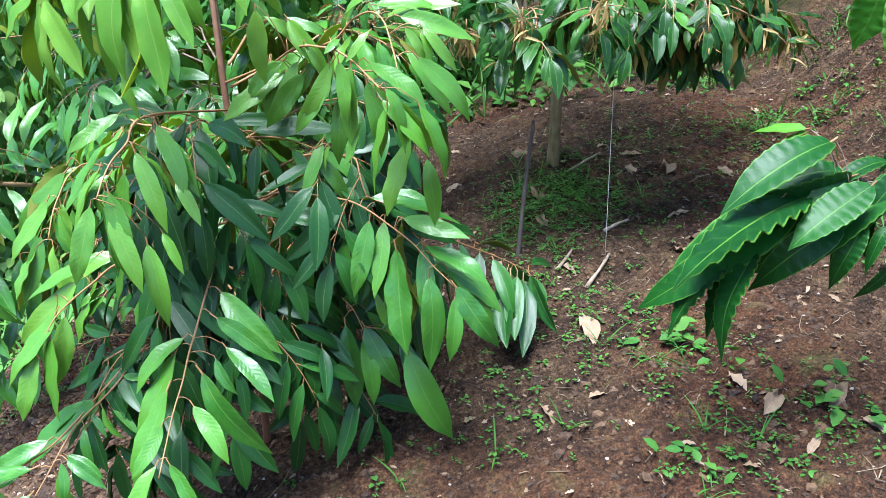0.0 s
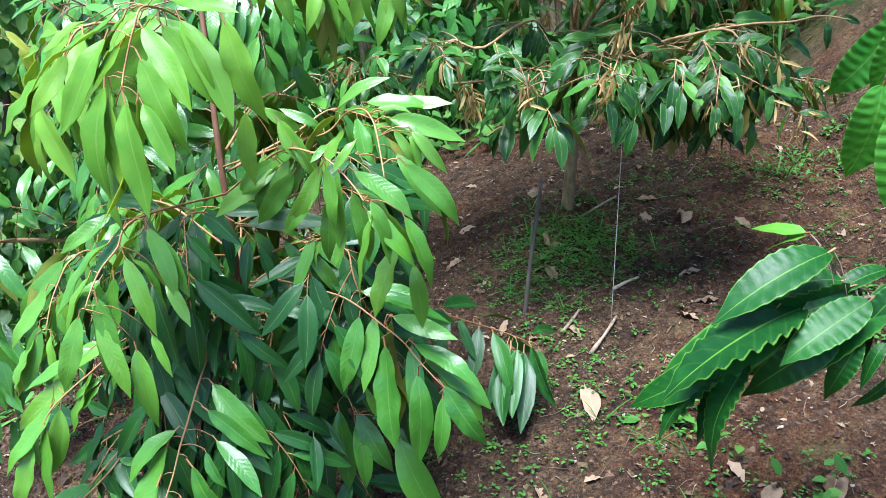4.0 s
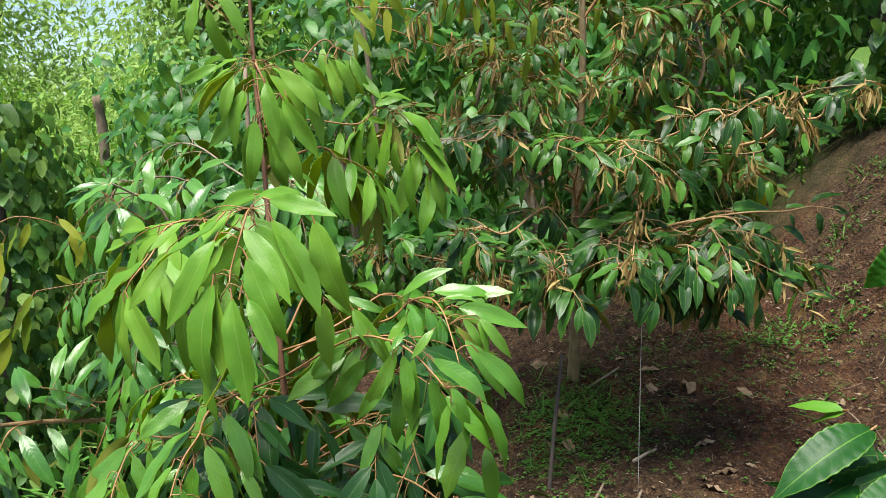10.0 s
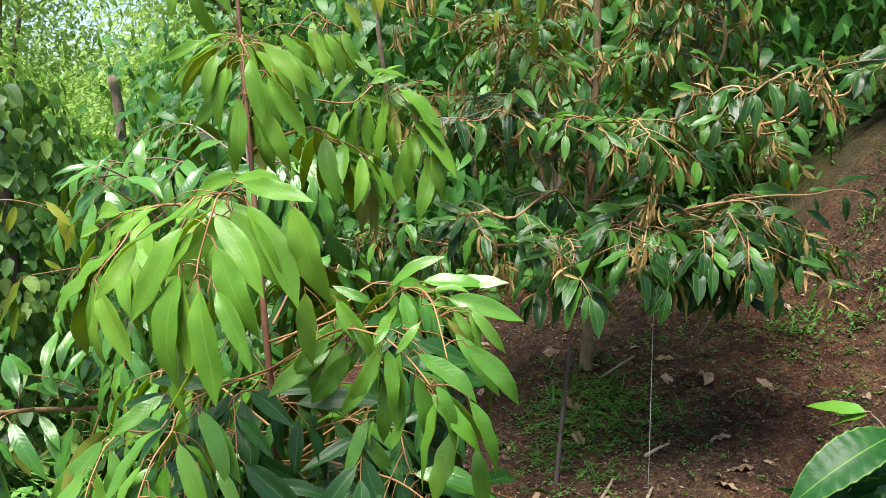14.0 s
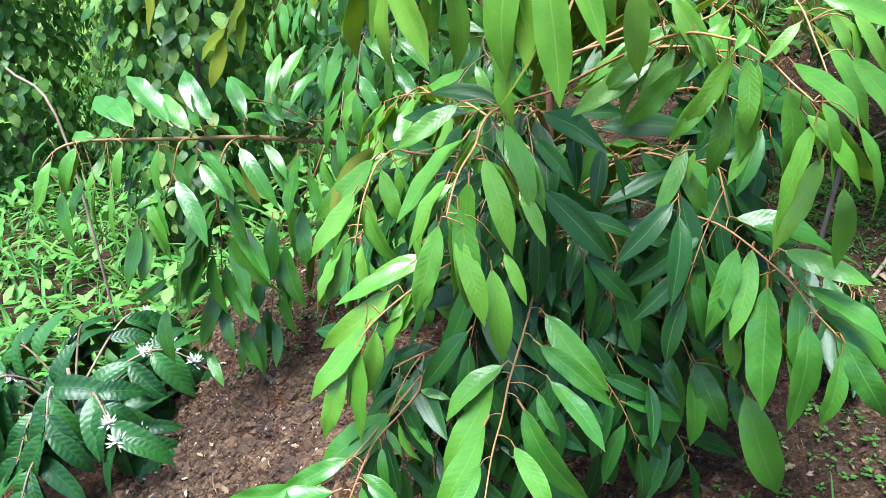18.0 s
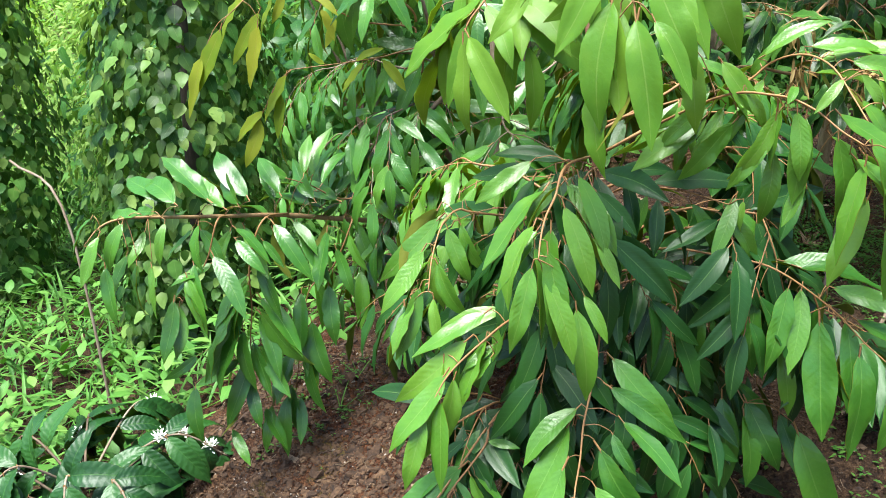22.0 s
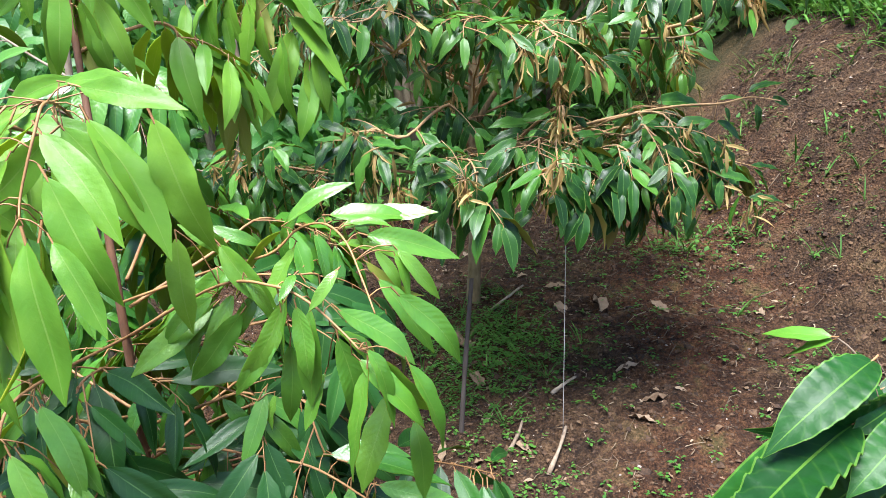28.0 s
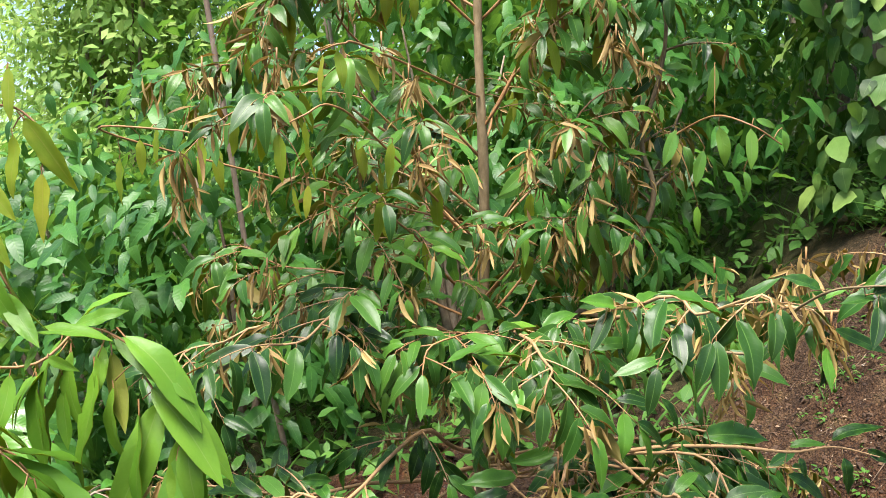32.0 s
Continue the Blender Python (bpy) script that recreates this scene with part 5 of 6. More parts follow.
    shoot(tree, [(0.93, 3, 2.2), (0.832, 2.8, 2.169), (0.847, 2.6, 2.201), (0.884, 2.5, 2.175), (0.948, 2.5, 2.137)], YOUNG_SMALL, 827,
          [(0.884, 2.5, 2.175, 0.001, -0.01, -0.087), (0.853, 2.579, 2.185, 0.013, -0.01, -0.09), (0.873, 2.7, 2.144, -0.017, -0.01, -0.088), (0.872, 2.5, 2.089, 0.011, -0.01, -0.047), (0.947, 2.5, 2.17, 0.011, -0.01, -0.047), (0.851, 2.6, 2.311, -0.009, -0.01, -0.084), (0.9, 2.8, 2.018, -0.01, -0.01, -0.077), (0.89, 2.5, 2.188, 0.045, -0.01, -0.019), (0.828, 2.746, 2.192, -0.033, -0.01, -0.09)], r0=0.003)
    shoot(tree, [(0.6, 3.1, 1.6), (0.662, 2.9, 1.715), (0.876, 2.5, 1.722), (0.874, 2.35, 1.811), (0.872, 2.2, 1.882), (0.91, 2.15, 1.899), (0.989, 2.1, 1.906)], DARK_LEAVES, 828,
          [(0.912, 2.153, 1.883, 0.14, -0.01, 0.051), (0.914, 2.148, 1.894, 0.092, -0.01, 0.056), (0.879, 2.212, 1.87, 0.03, -0.01, 0.023), (0.915, 2.255, 1.817, 0.109, -0.01, -0.035), (0.886, 2.297, 1.826, -0.029, -0.01, -0.035), (0.896, 2.394, 1.771, -0.044, -0.01, -0.038), (0.933, 2.286, 1.785, -0.004, -0.01, -0.041), (0.844, 2.372, 1.822, -0.095, -0.01, 0), (0.871, 2.199, 1.887, -0.065, -0.01, 0.033)], r0=0.004, bark=PALE_BARK)
    # limb that climbs to the right, and its side branch
    b([(0.43, 3.15, 1.42), (0.54, 3.12, 1.6), (0.642, 3.1, 1.716), (0.812, 3.08, 1.874), (0.869, 3.05, 2.098), (0.891, 3.0, 2.278), (0.943, 2.98, 2.473), (0.96, 2.97, 2.65)], 57, twigs=12, bare=0.5, r0=0.011, r1=0.004, bark=PALE_BARK)
    b([(0.7, 3.08, 1.72), (0.877, 2.5, 1.75), (0.953, 2.4, 1.845), (1.019, 2.3, 1.9), (1.09, 2.24, 1.89)], 58, twigs=5, count=4, size=0.085, bare=0.3)
    # middle tier
    b([(0.43, 3.15, 1.5), (0.42, 2.75, 1.72), (0.44, 2.5, 1.76), (0.45, 2.35, 1.7)], 59, twigs=11)
    b([(0.43, 3.15, 1.55), (0.6, 2.75, 1.76), (0.72, 2.4, 1.86), (0.78, 2.2, 1.86)], 60, twigs=8)
    b([(0.43, 3.15, 1.6), (0.2, 2.8, 1.78), (0.05, 2.6, 1.8), (-0.03, 2.5, 1.72)], 61, twigs=11)
    b([(0.43, 3.15, 1.55), (0.1, 3.0, 1.7), (-0.15, 2.9, 1.72), (-0.3, 2.82, 1.64)], 62, twigs=11, single=False)
    k = 63
    for z, rise, reach in ((1.5, 0.22, 0.75), (1.75, 0.3, 0.75), (1.95, 0.34, 0.7), (2.2, 0.34, 0.6), (2.45, 0.3, 0.48)):
        n = 6 if z < 2.1 else 5
        for j in range(n):
            r = random.Random(k)
            a2 = math.tau * (j + r.uniform(-0.3, 0.3)) / n + z * 2.3
            o = Vector((math.cos(a2), math.sin(a2), 0)) * reach * r.uniform(0.75, 1.15)
            if o.y < 0 and abs(o.x) < 0.2 and z > 1.6:
                o.x += 0.3 if o.x > 0 else -0.3
            if 1.7 < z < 2.3 and o.x > 0.1 and o.y < -0.1:
                o *= 0.5
            if o.y > 0.2 and j % 2:
                k += 1
                continue
            f = Vector((0.43, 3.14, z + r.uniform(-0.08, 0.08)))
            up = rise * r.uniform(0.7, 1.3)
            b([f, f + o * 0.4 + UP * up * 0.5, f + o * 0.8 + UP * up, f + o + UP * up * 0.85], k, twigs=9 if z < 1.9 else 8, single=False, buds=0.5 if z < 1.9 else 0.95, bud_size=0.066, leaves=NARROW_LEAVES,
              r0=0.0042, r1=0.0015, bark=TWIG, hang_down=0.22, face=UP + Vector((-0.15, -0.6, 0)), jitter=0.5, size=0.09, count=7, twig=0.19, hangers=3 if z < 1.9 else 7)
            k += 1


old_tree()


# ---- coffee plants ----
def coffee_spray(plant, points, seed, pairs, size, single=True, flowers=0, hang_down=0.5, r0=0.005):
    rng = random.Random(seed)
    line = curve_through(points, 24)
    bm = bmesh.new()
    tube(bm, line, r0, 0.002, 6)
    ob = part("branch", bm, BARK, plant)
    placed = []
    for k in range(pairs):
        u = 0.25 + 0.75 * (k + 0.5) / pairs
        for s in (-1, 1):
            out = line[-1] - line[0]
            out.z = 0
            m = leaf_along(rng, line, u, s, out, hang_down, size * rng.uniform(0.75, 1.1), out.normalized() * 0.4, 0.7)
            placed.append((m, rng.randrange(10)))
    if single:
        for m, k in placed:
            COFFEE_LEAVES.single(ob, m, k)
    else:
        FAR_COFFEE.joined("leaves", ob, placed)
    for k in range(flowers):
        p = line[int(len(line) * rng.uniform(0.4, 0.95))]
        bm = bmesh.new()
        for _ in range(44):
            d = Vector((rng.uniform(-1, 1), rng.uniform(-1, 1), rng.uniform(-0.3, 1))).normalized()
            a = d.cross(UP).normalized() * 0.0045
            q = p + d * rng.uniform(0.004, 0.024)
            vs = [bm.verts.new(v) for v in (q - a, q - d * 0.007, q + a, q + d * 0.012 + UP * 0.003)]
            bm.faces.new((vs[0], vs[1], vs[2], vs[3]))
        part("flower", bm, PETAL, ob, "cluster of small white coffee flowers")
    return ob


def right_coffee():
    at = (1.2, 1.5, land(1.2, 1.5))
    plant = thing("coffee_plant", at, "coffee plant with large wavy dark green leaves", "shrub")
    bm = bmesh.new()
    tube(bm, curve_through([at, (1.2, 1.5, 1.0), (1.18, 1.5, 1.9)], 16), 0.016, 0.007, 8)
    part("stem", bm, BARK, plant)
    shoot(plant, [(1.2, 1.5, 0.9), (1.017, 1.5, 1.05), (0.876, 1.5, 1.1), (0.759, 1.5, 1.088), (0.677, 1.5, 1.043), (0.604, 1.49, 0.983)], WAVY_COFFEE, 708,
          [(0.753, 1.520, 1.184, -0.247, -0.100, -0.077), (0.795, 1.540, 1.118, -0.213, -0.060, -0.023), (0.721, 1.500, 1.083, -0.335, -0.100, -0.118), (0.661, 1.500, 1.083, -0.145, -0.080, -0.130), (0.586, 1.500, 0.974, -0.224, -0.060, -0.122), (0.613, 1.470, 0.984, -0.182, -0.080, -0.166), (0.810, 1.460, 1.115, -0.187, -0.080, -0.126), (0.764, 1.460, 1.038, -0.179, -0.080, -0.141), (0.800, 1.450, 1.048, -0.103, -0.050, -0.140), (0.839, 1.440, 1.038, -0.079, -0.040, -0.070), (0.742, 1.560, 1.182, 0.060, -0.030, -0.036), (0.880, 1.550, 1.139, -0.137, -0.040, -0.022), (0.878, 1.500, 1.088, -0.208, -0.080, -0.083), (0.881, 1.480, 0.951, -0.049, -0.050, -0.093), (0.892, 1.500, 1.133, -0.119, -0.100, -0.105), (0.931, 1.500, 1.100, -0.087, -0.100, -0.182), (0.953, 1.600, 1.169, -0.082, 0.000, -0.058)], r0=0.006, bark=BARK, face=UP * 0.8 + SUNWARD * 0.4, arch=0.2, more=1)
    shoot(plant, [(0.876, 1.5, 1.1), (0.796, 1.54, 1.113), (0.75, 1.57, 1.177), (0.739, 1.6, 1.192)], YOUNG_SMALL, 710,
          [(0.741, 1.600, 1.192, -0.091, 0.100, 0.001), (0.741, 1.600, 1.190, -0.069, 0.080, -0.041)], r0=0.003, bark=BARK)
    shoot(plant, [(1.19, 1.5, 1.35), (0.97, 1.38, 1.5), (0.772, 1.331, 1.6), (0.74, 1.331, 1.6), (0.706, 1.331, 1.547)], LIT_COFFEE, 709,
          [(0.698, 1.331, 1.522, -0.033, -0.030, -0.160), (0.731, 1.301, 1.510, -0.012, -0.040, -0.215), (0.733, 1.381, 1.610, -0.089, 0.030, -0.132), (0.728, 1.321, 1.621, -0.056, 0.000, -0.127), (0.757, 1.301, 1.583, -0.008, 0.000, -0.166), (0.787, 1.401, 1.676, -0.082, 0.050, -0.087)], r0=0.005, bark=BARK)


right_coffee()


def left_coffee():
    at = (-1.98, 2.22, land(-1.98, 2.22))
    plant = thing("flowering_coffee_plant", at, "low coffee plant with glossy leaves and white flowers", "shrub")
    bm = bmesh.new()
    z = at[2]
    tube(bm, curve_through([at, (-1.98, 2.22, z + 0.2), (-2.0, 2.24, z + 0.4)], 10), 0.014, 0.006, 8)
    part("stem", bm, BARK, plant)
    for k in range(22):
        a = radians(-170 + k * 50)
        o = Vector((math.cos(a), math.sin(a), 0)) * (0.45 if k % 2 else 0.3)
        s = Vector((-1.98, 2.22, z + 0.12 + 0.09 * (k % 3)))
        coffee_spray(plant, [s, s + o * 0.6 + UP * 0.16, s + o + UP * 0.06], 100 + k, 5, 0.185, flowers=2 if k % 2 else 0)


left_coffee()


# ---- shrubs, vine-clad posts and trees behind ----
def shrub(name, label, x, y, height, radius, leaves, n, size, seed, stems=5, lift=0.0, flat=1.0, category="shrub", group=""):
    rng = random.Random(seed)
    z = land(x, y)
    t = thing(name, (x, y, z), label, category, group)
    bm = bmesh.new()
    tips = []
    for k in range(stems):
        a = rng.uniform(0, math.tau)
        o = Vector((math.cos(a), math.sin(a), 0)) * radius * rng.uniform(0.2, 0.8)
        top = Vector((x, y, z)) + o + UP * height * rng.uniform(0.6, 0.97)
        tube(bm, curve_through([(x, y, z - 0.03), Vector((x, y, z)) + o * 0.35 + UP * height * 0.4, top], 8), 0.012 * height + 0.006, 0.005, 5)
        tips.append(top)
    part("stem", bm, BARK, t)
    # clumps of leaves with gaps between
    clumps = []
    for k in range(max(6, int(n / 26))):
        a, h = rng.uniform(0, math.tau), rng.uniform(lift, 1) ** 0.8
        env = math.sqrt(max(0.0, 1 - ((h - 0.45) / 0.62) ** 2))
        r = radius * env * rng.uniform(0.45, 1.12)
        clumps.append(Vector((x + r * math.cos(a), y + r * math.sin(a) * flat, z + h * height)))
    placed = []
    for k in range(n):
        c = clumps[k % len(clumps)]
        d = Vector((rng.gauss(0, 1), rng.gauss(0, 1), rng.gauss(0, 0.8))) * radius * 0.17
        p = c + d
        p.z = max(p.z, land(p.x, p.y) + 0.02)
        out = Vector((p.x - x, p.y - y, 0))
        out = out.normalized() if out.length > 0.02 else Vector((0, -1, 0))
        along = out * rng.uniform(0.2, 1) + Vector((rng.uniform(-1, 1), rng.uniform(-1, 1), rng.uniform(-1.3, 0.25)))
        placed.append((leaf_pose(p, along, UP * 1.0 + out * 0.8 + d, size * rng.uniform(0.6, 1.25)), rng.randrange(10)))
    leaves.joined("crown", t, placed)
    return t


def vine_post(x, y, height, radius, n, size, seed, leaves=None):
    rng = random.Random(seed)
    z = land(x, y)
    t = thing("vine_covered_post", (x, y, z), "wooden post grown over with a leafy pepper vine", "vine post", "vine posts")
    bm = bmesh.new()
    tube(bm, curve_through([(x, y, z - 0.05), (x + 0.02, y, z + height * 0.5), (x, y + 0.02, z + height * 0.93)], 10), 0.04, 0.03, 9, 0.1, rng)
    part("post", bm, DARKWOOD, t)
    placed = []
    for k in range(n):
        a, h = rng.uniform(0, math.tau), rng.random()
        bulge = 0.8 + 0.35 * noise.noise(Vector((math.cos(a) * 2, math.sin(a) * 2, h * height * 2.2 + seed)))
        r = radius * bulge * (0.75 + 0.25 * math.sin(math.pi * min(1, h * 1.1))) * rng.uniform(0.8, 1.1)
        out = Vector((math.cos(a), math.sin(a), 0))
        if h > 0.93:
            r *= rng.random()
        p = Vector((x, y, z + 0.05 + h * height)) + out * r
        along = DOWN * rng.uniform(0.6, 1.2) + out * rng.uniform(0, 0.7) + Vector((rng.uniform(-1, 1), rng.uniform(-1, 1), 0)) * 0.6
        placed.append((leaf_pose(p, along, out + UP * 0.6, size * rng.uniform(0.6, 1.2)), rng.randrange(6)))
    (leaves or VINE_LEAVES).joined("vine", t, placed)


vine_post(-2.35, 4.05, 2.2, 0.55, 3600, 0.085, 201)
vine_post(-4.2, 5.0, 2.3, 0.55, 3200, 0.09, 204)
vine_post(2.75, 4.9, 3.2, 0.6, 1300, 0.14, 202)
vine_post(4.0, 5.4, 3.4, 0.7, 1500, 0.12, 203)

def bare_post(points, r, label):
    t = thing("wooden_post", points[0], label, "post", "wooden posts")
    bm = bmesh.new()
    tube(bm, curve_through(points, 12), r, r * 0.8, 9, 0.1, random.Random(31))
    part("pole", bm, BARK, t)


bare_post([(-0.25, 4.6, land(-0.25, 4.6) - 0.05), (-0.39, 4.6, 1.366), (-0.554, 4.6, 2.524), (-0.62, 4.6, 3.0)], 0.015, "brown leaning wooden post among the shrubs")
bare_post([(-2.95, 7.0, land(-2.95, 7.0) - 0.05), (-2.983, 7.0, 1.649), (-3.033, 7.0, 2.138)], 0.05, "grey-brown wooden post on the far slope")
bare_post([(-2.2, 2.85, land(-2.2, 2.85) - 0.05), (-2.343, 2.9, 0.702), (-2.608, 3.0, 0.901)], 0.006, "thin bare dry branch leaning in the grass")

COFFEE_LABEL = "dense coffee shrub with dark glossy leaves"
for k, (x, y, h, r) in enumerate([(-0.6, 5.3, 2.0, 0.9), (0.6, 5.6, 2.4, 1.0), (1.6, 5.9, 2.2, 1.0), (-1.7, 5.8, 1.9, 0.9), (-3.2, 6.4, 1.8, 1.0), (0.0, 7.2, 3.2, 1.3), (2.2, 7.2, 3.0, 1.4), (-2.3, 7.8, 2.6, 1.2), (3.6, 7.0, 3.0, 1.4)]):
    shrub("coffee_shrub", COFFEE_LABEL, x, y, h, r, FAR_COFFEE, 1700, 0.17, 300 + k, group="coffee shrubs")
for k, (x, y, h, r) in enumerate([(-4.2, 7.5, 1.7, 1.2), (-5.4, 9.5, 2.2, 1.5), (-3.6, 9.6, 2.4, 1.3), (-7.0, 11.5, 2.8, 1.8), (-5.0, 12.5, 2.4, 1.8)]):
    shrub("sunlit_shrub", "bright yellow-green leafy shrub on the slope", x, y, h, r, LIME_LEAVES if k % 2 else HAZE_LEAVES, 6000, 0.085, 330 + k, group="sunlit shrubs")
for k, (x, y, h, r) in enumerate([(-10.5, 14.5, 5.0, 2.6), (-6.2, 18.5, 2.4, 2.4), (-3.2, 13.0, 5.5, 2.6), (-0.4, 12.0, 5.5, 2.6), (2.6, 11.5, 5.5, 2.6), (5.4, 10.5, 5.5, 2.6), (8.0, 9.5, 5.5, 2.6), (-13.0, 12.0, 5.5, 2.8), (11.0, 8.0, 6.0, 3.0),
                                   (-7.6, 13.0, 6.3, 1.7), (-2.5, 9.4, 5.2, 1.05), (-13.0, 18.0, 6.0, 3.0)]):
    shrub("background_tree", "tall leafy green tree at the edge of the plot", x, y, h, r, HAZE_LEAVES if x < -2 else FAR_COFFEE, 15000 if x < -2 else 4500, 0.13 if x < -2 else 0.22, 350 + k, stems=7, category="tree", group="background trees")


# added tree: its crown stays above the view and darkens what lies below
shrub("added_shade_tree", "added tree whose high unseen crown shades the growth behind the bank", 3.5, 6.1, 5.4, 2.5, FAR_COFFEE, 9000, 0.2, 377, stems=3, lift=0.52, category="tree")


def far_woods():
    """The overgrown hillside beyond the plot."""
    rng = random.Random(61)
    placed = []
    for _ in range(900):
        x, y = rng.uniform(-45, 30), rng.uniform(17, 46)
        size = rng.uniform(0.8, 2.2)
        z = land(x, y)
        for _ in range(65):
            d = Vector((rng.gauss(0, 0.7), rng.gauss(0, 0.7), abs(rng.gauss(0, 0.9)))) * size
            placed.append((leaf_pose(Vector((x, y, z)) + d, Vector((rng.uniform(-1, 1), rng.uniform(-1, 1), rng.uniform(-1, 0.5))), UP + d + Vector((0, -1, 0)), size * rng.uniform(0.1, 0.26)), rng.randrange(5)))
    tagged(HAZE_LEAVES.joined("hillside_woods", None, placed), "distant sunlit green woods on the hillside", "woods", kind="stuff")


far_woods()



# ---- on the ground ----
def small_things():
    # support stake and hanging cord beside the older tree
    z = land(0.24, 2.42)
    stake = thing("wooden_stake", (0.24, 2.42, z), "thin grey wooden stake stuck in the soil", "stake")
    bm = bmesh.new()
    tube(bm, curve_through([(0.236, 2.42, z - 0.05), (0.255, 2.45, z + 0.2), (0.283, 2.5, z + 0.44)], 12), 0.008, 0.006, 7, 0.12, random.Random(8))
    part("pole", bm, DARKWOOD, stake)
    z = land(0.5, 2.3)
    cord = thing("hanging_cord", (0.5, 2.3, z), "thin pale cord stretched from the branch to the soil", "cord")
    bm = bmesh.new()
    tube(bm, curve_through([(0.49, 2.29, z), (0.49, 2.31, z + 0.3), (0.49, 2.33, z + 0.6)], 8), 0.001, 0.001, 5)
    part("strand", bm, WIRE, cord)
    rng = random.Random(77)
    found = [(0.384, 2.039, 0.392, 1.901), (0.234, 1.717, 0.265, 1.649), (0.346, 1.706, 0.396, 1.721), (0.690, 1.743, 0.705, 1.668), (0.714, 1.581, 0.792, 1.659), (0.859, 1.574, 0.933, 1.687), (0.915, 1.548, 0.941, 1.495), (0.696, 3.003, 0.722, 2.907), (1.019, 2.916, 1.058, 2.845), (0.698, 3.132, 0.787, 3.131), (0.296, 3.412, 0.355, 3.270), (0.823, 2.878, 0.881, 3.025), (0.352, 3.021, 0.359, 2.862), (0.333, 2.733, 0.351, 2.618), (0.770, 1.472, 0.807, 1.502),]
    # leaves in plain view, then a loose scatter
    leaves = [(Vector((a, b, 0)), Vector((c - a, d - b, 0))) for a, b, c, d in found]
    for k in range(34):
        x, y = (rng.uniform(-0.2, 1.7), rng.uniform(2.2, 3.7)) if k < 26 else (rng.uniform(-1.6, -0.5), rng.uniform(1.4, 2.4))
        a, l = rng.uniform(0, 6.28), rng.uniform(0.035, 0.08)
        leaves.append((Vector((x, y, 0)), Vector((math.cos(a), math.sin(a), 0)) * l))
    for p, d in leaves:
        p.z = rough_land(p.x, p.y) + 0.008
        d.z = rough_land(p.x + d.x, p.y + d.y) + 0.008 - p.z
        up = UP + Vector((rng.uniform(-0.35, 0.35), rng.uniform(-0.5, 0.1), 0))
        ob = DRY_LEAVES.single(None, leaf_pose(p, d, up, d.length), rng.randrange(6), "fallen_leaf")
        tagged(ob, "dry curled tan leaf lying on the soil", "fallen leaf", "fallen leaves")
    for a, b, c, d in [(0.421, 2.195, 0.510, 2.325), (0.348, 2.308, 0.407, 2.394), (0.523, 2.491, 0.613, 2.542), (0.492, 3.088, 0.631, 3.166)]:
        p, q = Vector((a, b, rough_land(a, b) + 0.006)), Vector((c, d, rough_land(c, d) + 0.012))
        bm = bmesh.new()
        mid = p.lerp(q, 0.5) + Vector((0.006, 0, 0.006))
        tube(bm, curve_through([p, mid, q], 9), 0.0065, 0.004, 7, 0.2, rng)
        stick = thing("dead_stick", p, "short weathered dead stick lying on the soil", "stick", "dead sticks")
        part("wood", bm, BARK, stick)


small_things()


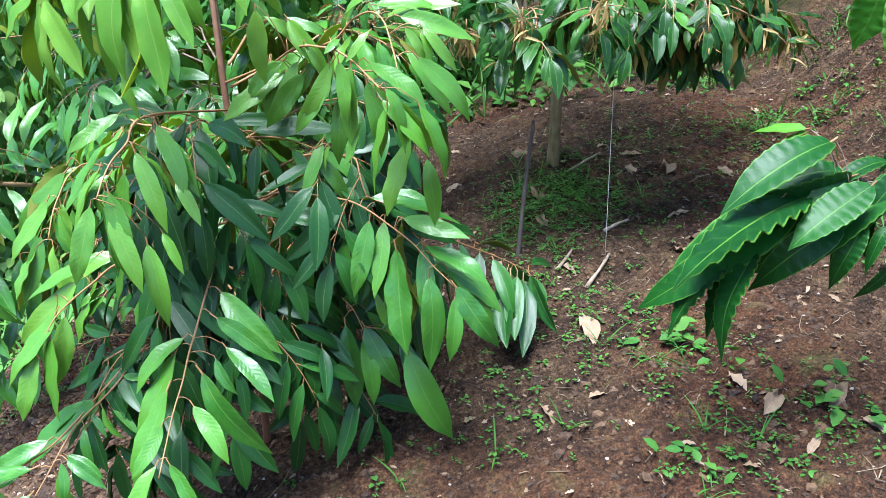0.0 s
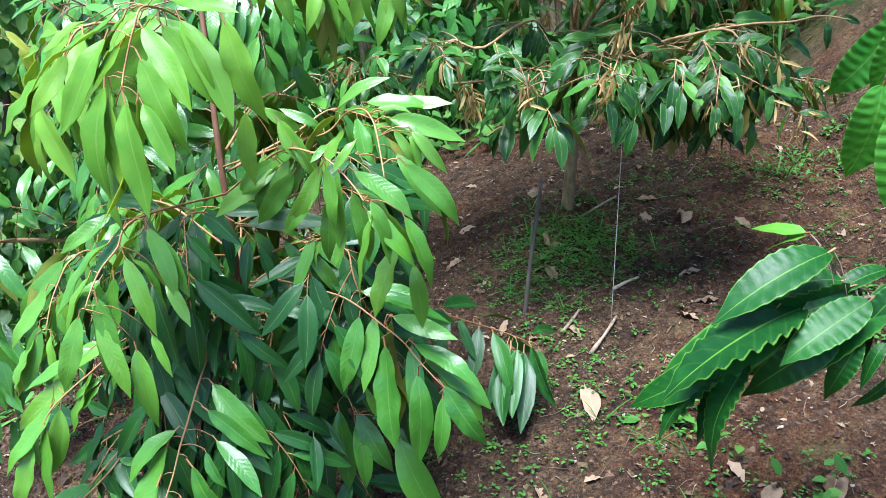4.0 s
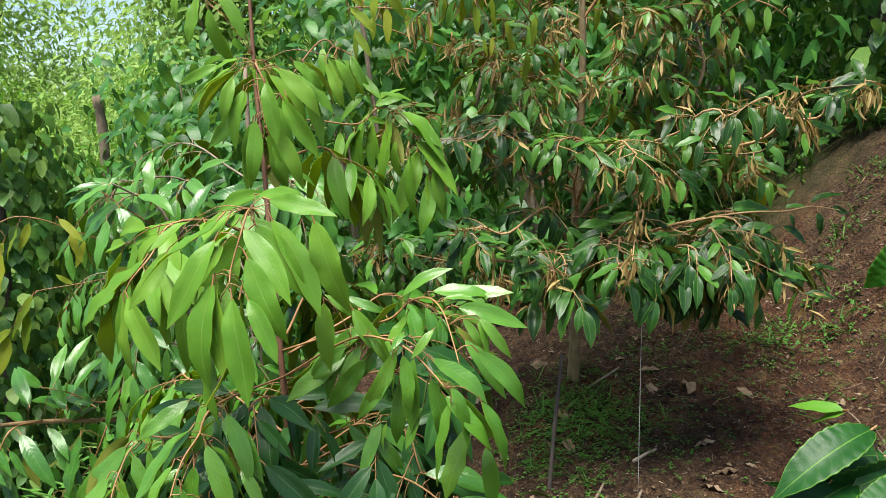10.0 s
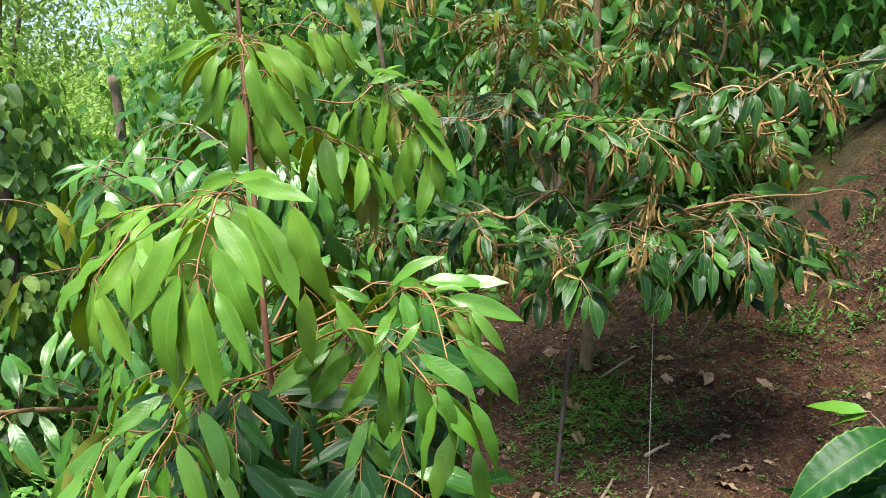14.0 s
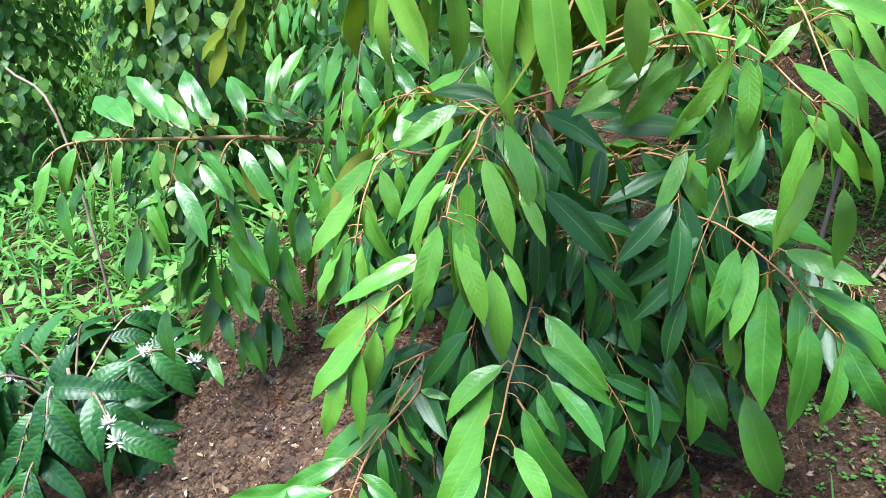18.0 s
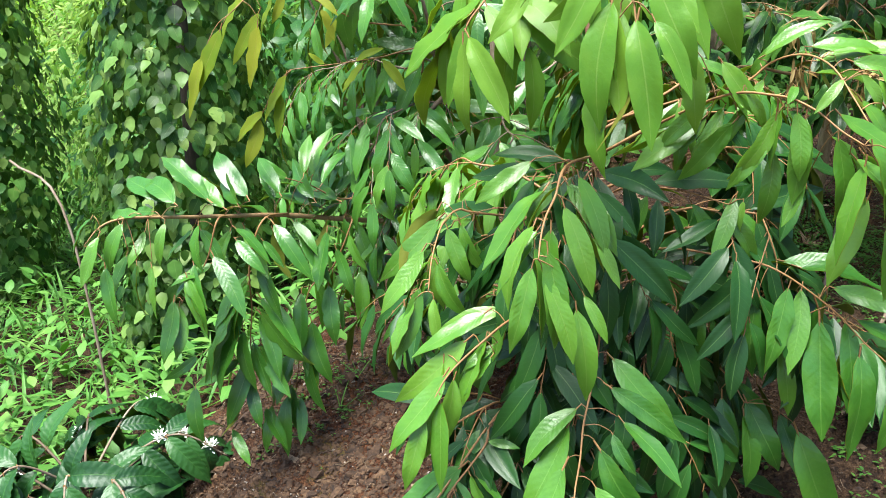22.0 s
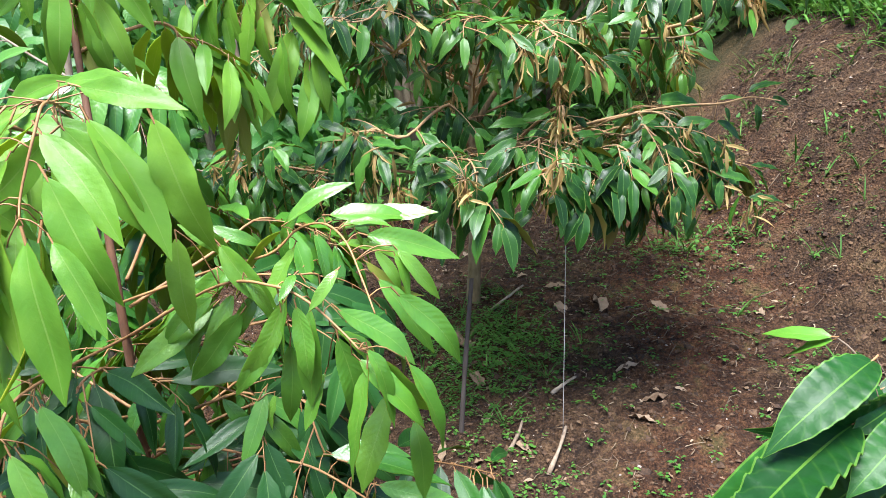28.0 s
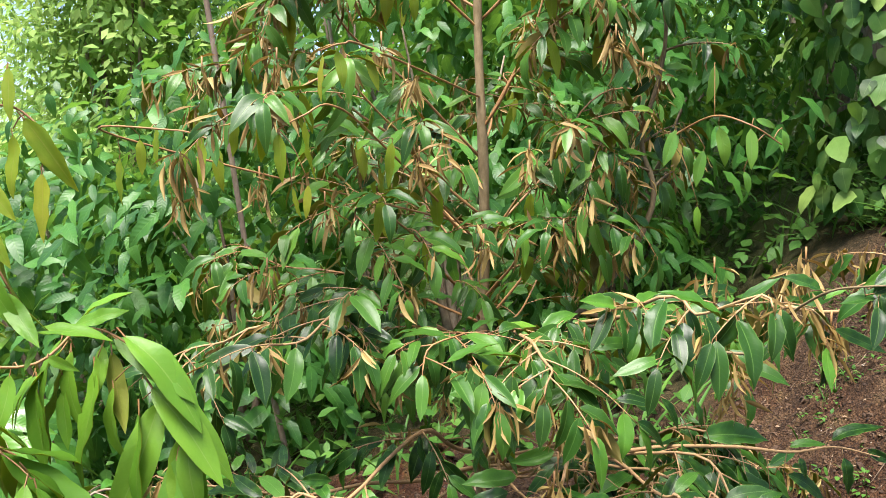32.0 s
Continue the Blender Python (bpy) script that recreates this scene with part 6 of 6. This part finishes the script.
def crumbs():
    """Clods, grit and bits of twig over the soil, as one joined piece each."""
    rng = random.Random(12)
    base = [(0, 0, 1)] + [(0.7 * math.cos(q * 1.257), 0.7 * math.sin(q * 1.257), 0.75) for q in range(5)] + [(math.cos(q * 1.257 + 0.6), math.sin(q * 1.257 + 0.6), 0.0) for q in range(5)]
    tris = [(0, 1 + q, 1 + (q + 1) % 5) for q in range(5)] + [(1 + q, 6 + q, 1 + (q + 1) % 5) for q in range(5)] + [(6 + q, 6 + (q + 1) % 5, 1 + (q + 1) % 5) for q in range(5)]
    for name, n, lo, hi, mat, label in (("clod", 95000, 0.0012, 0.0085, CLOD, "crumbly lumps of red-brown soil"), ("grit", 3200, 0.0015, 0.006, GRIT, "small pale stones and chips")):
        vs, fs = [], []
        for _ in range(n):
            x, y = rng.uniform(-1.9, 2.6), rng.uniform(1.2, 4.5)
            s = lo + (hi - lo) * rng.random() ** 2.6
            if rng.random() < 0.22:
                x, y, s = rng.gauss(-1.2, 0.36), rng.gauss(2.15, 0.4), s * 1.4
            if rng.random() < 0.07 and name == "clod":
                s *= 2.2
            z, a, b0 = rough_land(x, y) - 0.35 * s, rng.uniform(0, 6.28), len(vs)
            c, d = math.cos(a), math.sin(a)
            for px, py, pz in base:
                j = rng.uniform(0.45, 1.45) * s
                vs.append((x + (c * px - d * py) * j, y + (d * px + c * py) * j, z + pz * j * 0.8))
            fs += [tuple(b0 + q for q in t) for t in tris]
        me = bpy.data.meshes.new(name)
        me.from_pydata(vs, [], fs)
        me.materials.append(mat)
        tagged(new(name, me), label, "soil" if name == "clod" else "stone", kind="stuff")
    bm = bmesh.new()
    for k in range(2600):
        x, y, a, l = rng.uniform(-1.8, 2.5), rng.uniform(1.2, 4.3), rng.uniform(0, 6.28), rng.uniform(0.02, 0.1) if k < 380 else rng.uniform(0.008, 0.03)
        d = Vector((math.cos(a), math.sin(a), 0)) * l
        p = [Vector((x, y, 0)), Vector((x, y, 0)) + d * 0.5 + Vector((rng.uniform(-1, 1), rng.uniform(-1, 1), 0)) * 0.008, Vector((x, y, 0)) + d]
        for q in p:
            q.z = rough_land(q.x, q.y) + rng.uniform(0.001, 0.008)
        tube(bm, p, rng.uniform(0.0008, 0.0022), 0.0008, 4)
    bits = []
    for _ in range(2600):
        x, y, a = rng.uniform(-1.7, 2.4), rng.uniform(1.25, 4.2), rng.uniform(0, 6.28)
        d = Vector((math.cos(a), math.sin(a), rng.uniform(-0.2, 0.3)))
        bits.append((leaf_pose(Vector((x, y, rough_land(x, y) + 0.004)), d, UP + Vector((rng.uniform(-0.6, 0.6), rng.uniform(-0.6, 0.6), 0)), 0.008 + 0.03 * rng.random() ** 2.5), rng.randrange(6)))
    tagged(DRY_LEAVES.joined("leaf_litter", None, bits), "crumbled bits of dry brown leaves on the soil", "leaf litter", kind="stuff")
    tagged(part("twig_litter", bm, STRAW), "broken dry twigs scattered on the soil", "twigs", kind="stuff")


crumbs()


def weeds():
    rng = random.Random(21)
    placed, grass = [], []
    spots = [(0.57, 1.87), (0.64, 1.79), (0.85, 1.60), (0.91, 1.52), (0.54, 1.44), (0.35, 2.12), (0.36, 2.01), (0.35, 2.88), (0.42, 2.96), (0.11, 1.92), (0.60, 2.61), (1.07, 3.37), (1.17, 3.25), (0.16, 1.69), (0.67, 1.48), (0.38, 1.83), (0.63, 1.98), (0.79, 3.40), (0.41, 2.44),]
    patches = [(x, y, 0.16, 20) for x, y in spots] + [(1.3, 2.3, 0.4, 60), (1.2, 3.1, 0.4, 60), (0.9, 3.5, 0.5, 80), (1.75, 2.9, 0.3, 60), (-1.3, 2.45, 0.2, 60), (0.42, 3.0, 0.25, 220), (0.33, 2.75, 0.22, 200), (0.52, 2.85, 0.2, 120), (0.55, 2.6, 0.35, 60), (0.85, 2.75, 0.4, 60), (0.3, 2.45, 0.25, 50), (-0.2, 1.5, 0.3, 30)]
    # a few broad-leaved ones
    for x, y in spots[:5]:
        for _ in range(9):
            px, py = rng.gauss(x, 0.04), rng.gauss(y, 0.04)
            d = Vector((rng.uniform(-1, 1), rng.uniform(-1, 1), rng.uniform(-0.1, 0.5)))
            placed.append((leaf_pose(Vector((px, py, rough_land(px, py) + rng.uniform(0.01, 0.04))), d, UP + Vector((0, -0.3, 0)), rng.uniform(0.03, 0.05)), rng.randrange(5)))
    for x0, y0, r, n in patches:
        for _ in range(int(n * 1.7)):
            x, y = rng.gauss(x0, r * 0.5), rng.gauss(y0, r * 0.5)
            z = rough_land(x, y)
            a0, h, size = rng.uniform(0, 6.28), rng.uniform(0.005, 0.028), rng.uniform(0.006, 0.014)
            for j in range(rng.randrange(3, 7)):
                a = a0 + j * 1.9
                d = Vector((math.cos(a), math.sin(a), rng.uniform(-0.2, 0.5)))
                placed.append((leaf_pose(Vector((x, y, z + h * rng.uniform(0.3, 1))), d, UP + d * -0.2, size * rng.uniform(0.7, 1.5)), rng.randrange(5)))
            if rng.random() < 0.03:
                for j in range(5):
                    d = Vector((rng.uniform(-1, 1), rng.uniform(-1, 1), rng.uniform(0.4, 1.4)))
                    grass.append((leaf_pose(Vector((x, y, z)), d, UP, rng.uniform(0.04, 0.11)), rng.randrange(5)))
    for _ in range(900):
        x, y = rng.uniform(1.2, 2.5), rng.uniform(2.2, 4.4)
        if noise.noise(Vector((x * 2.3, y * 2.3, 9.0))) < 0.12:
            continue
        z = rough_land(x, y)
        for j in range(6):
            d = Vector((rng.uniform(-1, 1), rng.uniform(-1, 1), rng.uniform(-0.1, 0.8)))
            placed.append((leaf_pose(Vector((x + rng.gauss(0, 0.02), y + rng.gauss(0, 0.02), z + rng.uniform(0.005, 0.04))), d, UP, rng.uniform(0.01, 0.03)), rng.randrange(5)))
        if rng.random() < 0.25:
            for j in range(4):
                d = Vector((rng.uniform(-1, 1), rng.uniform(-1, 1), rng.uniform(0.3, 1.2)))
                grass.append((leaf_pose(Vector((x, y, z)), d, UP, rng.uniform(0.06, 0.16)), rng.randrange(5)))
    tagged(WEED_LEAVES.joined("seedling_weeds", None, placed), "small green seedlings and creeping weeds on the soil", "weeds", kind="stuff")
    # grassy strip below the slope, and rough growth on the bank top and behind the trees
    rough = []
    lush, lush_leaf = [], []
    for _ in range(15000):
        x, y = rng.uniform(-6.5, -1.35), rng.uniform(2.5, 9.0)
        if x > -1.9 and y < 3.0:
            continue
        d = Vector((rng.uniform(-1, 1), rng.uniform(-1, 1), rng.uniform(0.5, 1.6)))
        z = land(x, y)
        if rng.random() < 0.5:
            lush.append((leaf_pose(Vector((x, y, z)), d, UP, rng.uniform(0.12, 0.36)), rng.randrange(5)))
        else:
            lush_leaf.append((leaf_pose(Vector((x, y, z + rng.uniform(0.02, 0.26))), d + DOWN * 0.7, UP, rng.uniform(0.05, 0.12)), rng.randrange(5)))
    for _ in range(9000):
        x, y = rng.uniform(-3.0, 6.5), rng.uniform(3.7, 7.5)
        if x > 1.5:
            y = rng.uniform(3.6 if x > 2.45 else 4.9, 7.5)
        elif y < 4.1:
            continue
        z = land(x, y)
        d = Vector((rng.uniform(-1, 1), rng.uniform(-1, 1), rng.uniform(0.1, 1.2)))
        if rng.random() < 0.3:
            grass.append((leaf_pose(Vector((x, y, z)), d + UP * 0.5, UP, rng.uniform(0.12, 0.4)), rng.randrange(5)))
        else:
            rough.append((leaf_pose(Vector((x, y, z + 0.4 * rng.random() ** 2)), d + DOWN * 0.6, UP + Vector((0, -0.4, 0)), rng.uniform(0.04, 0.12)), rng.randrange(5)))
    for _ in range(4200):
        x, y = rng.uniform(1.5, 3.4), rng.uniform(3.3, 4.9)
        if noise.noise(Vector((x * 1.6, y * 1.6, 4.0))) * 0.35 + (x - 0.12 * (y - 3.3) - 2.32) < 0.0:
            continue
        z = land(x, y)
        d = Vector((rng.uniform(-1, 1), rng.uniform(-1, 1), rng.uniform(0.1, 1.2)))
        if rng.random() < 0.35:
            lush.append((leaf_pose(Vector((x, y, z)), d + UP * 0.4, UP, rng.uniform(0.08, 0.24)), rng.randrange(5)))
        else:
            rough.append((leaf_pose(Vector((x, y, z + 0.22 * rng.random() ** 1.5)), d + DOWN * 0.6, UP + Vector((0, -0.4, 0)), rng.uniform(0.03, 0.075)), rng.randrange(5)))
    tagged(LUSH_BLADES.joined("lush_grass", None, lush), "tall lush bright green grass on the slope", "grass", kind="stuff")
    tagged(LUSH_LEAVES.joined("lush_weeds", None, lush_leaf), "bright green broad-leaved weeds among the grass", "weeds", kind="stuff")
    tagged(GRASS_LEAVES.joined("grass", None, grass), "fresh green grass blades in tufts", "grass", kind="stuff")
    tagged(WEED_LEAVES.joined("rough_weeds", None, rough), "knee-high broad-leaved green weeds", "weeds", kind="stuff")


weeds()
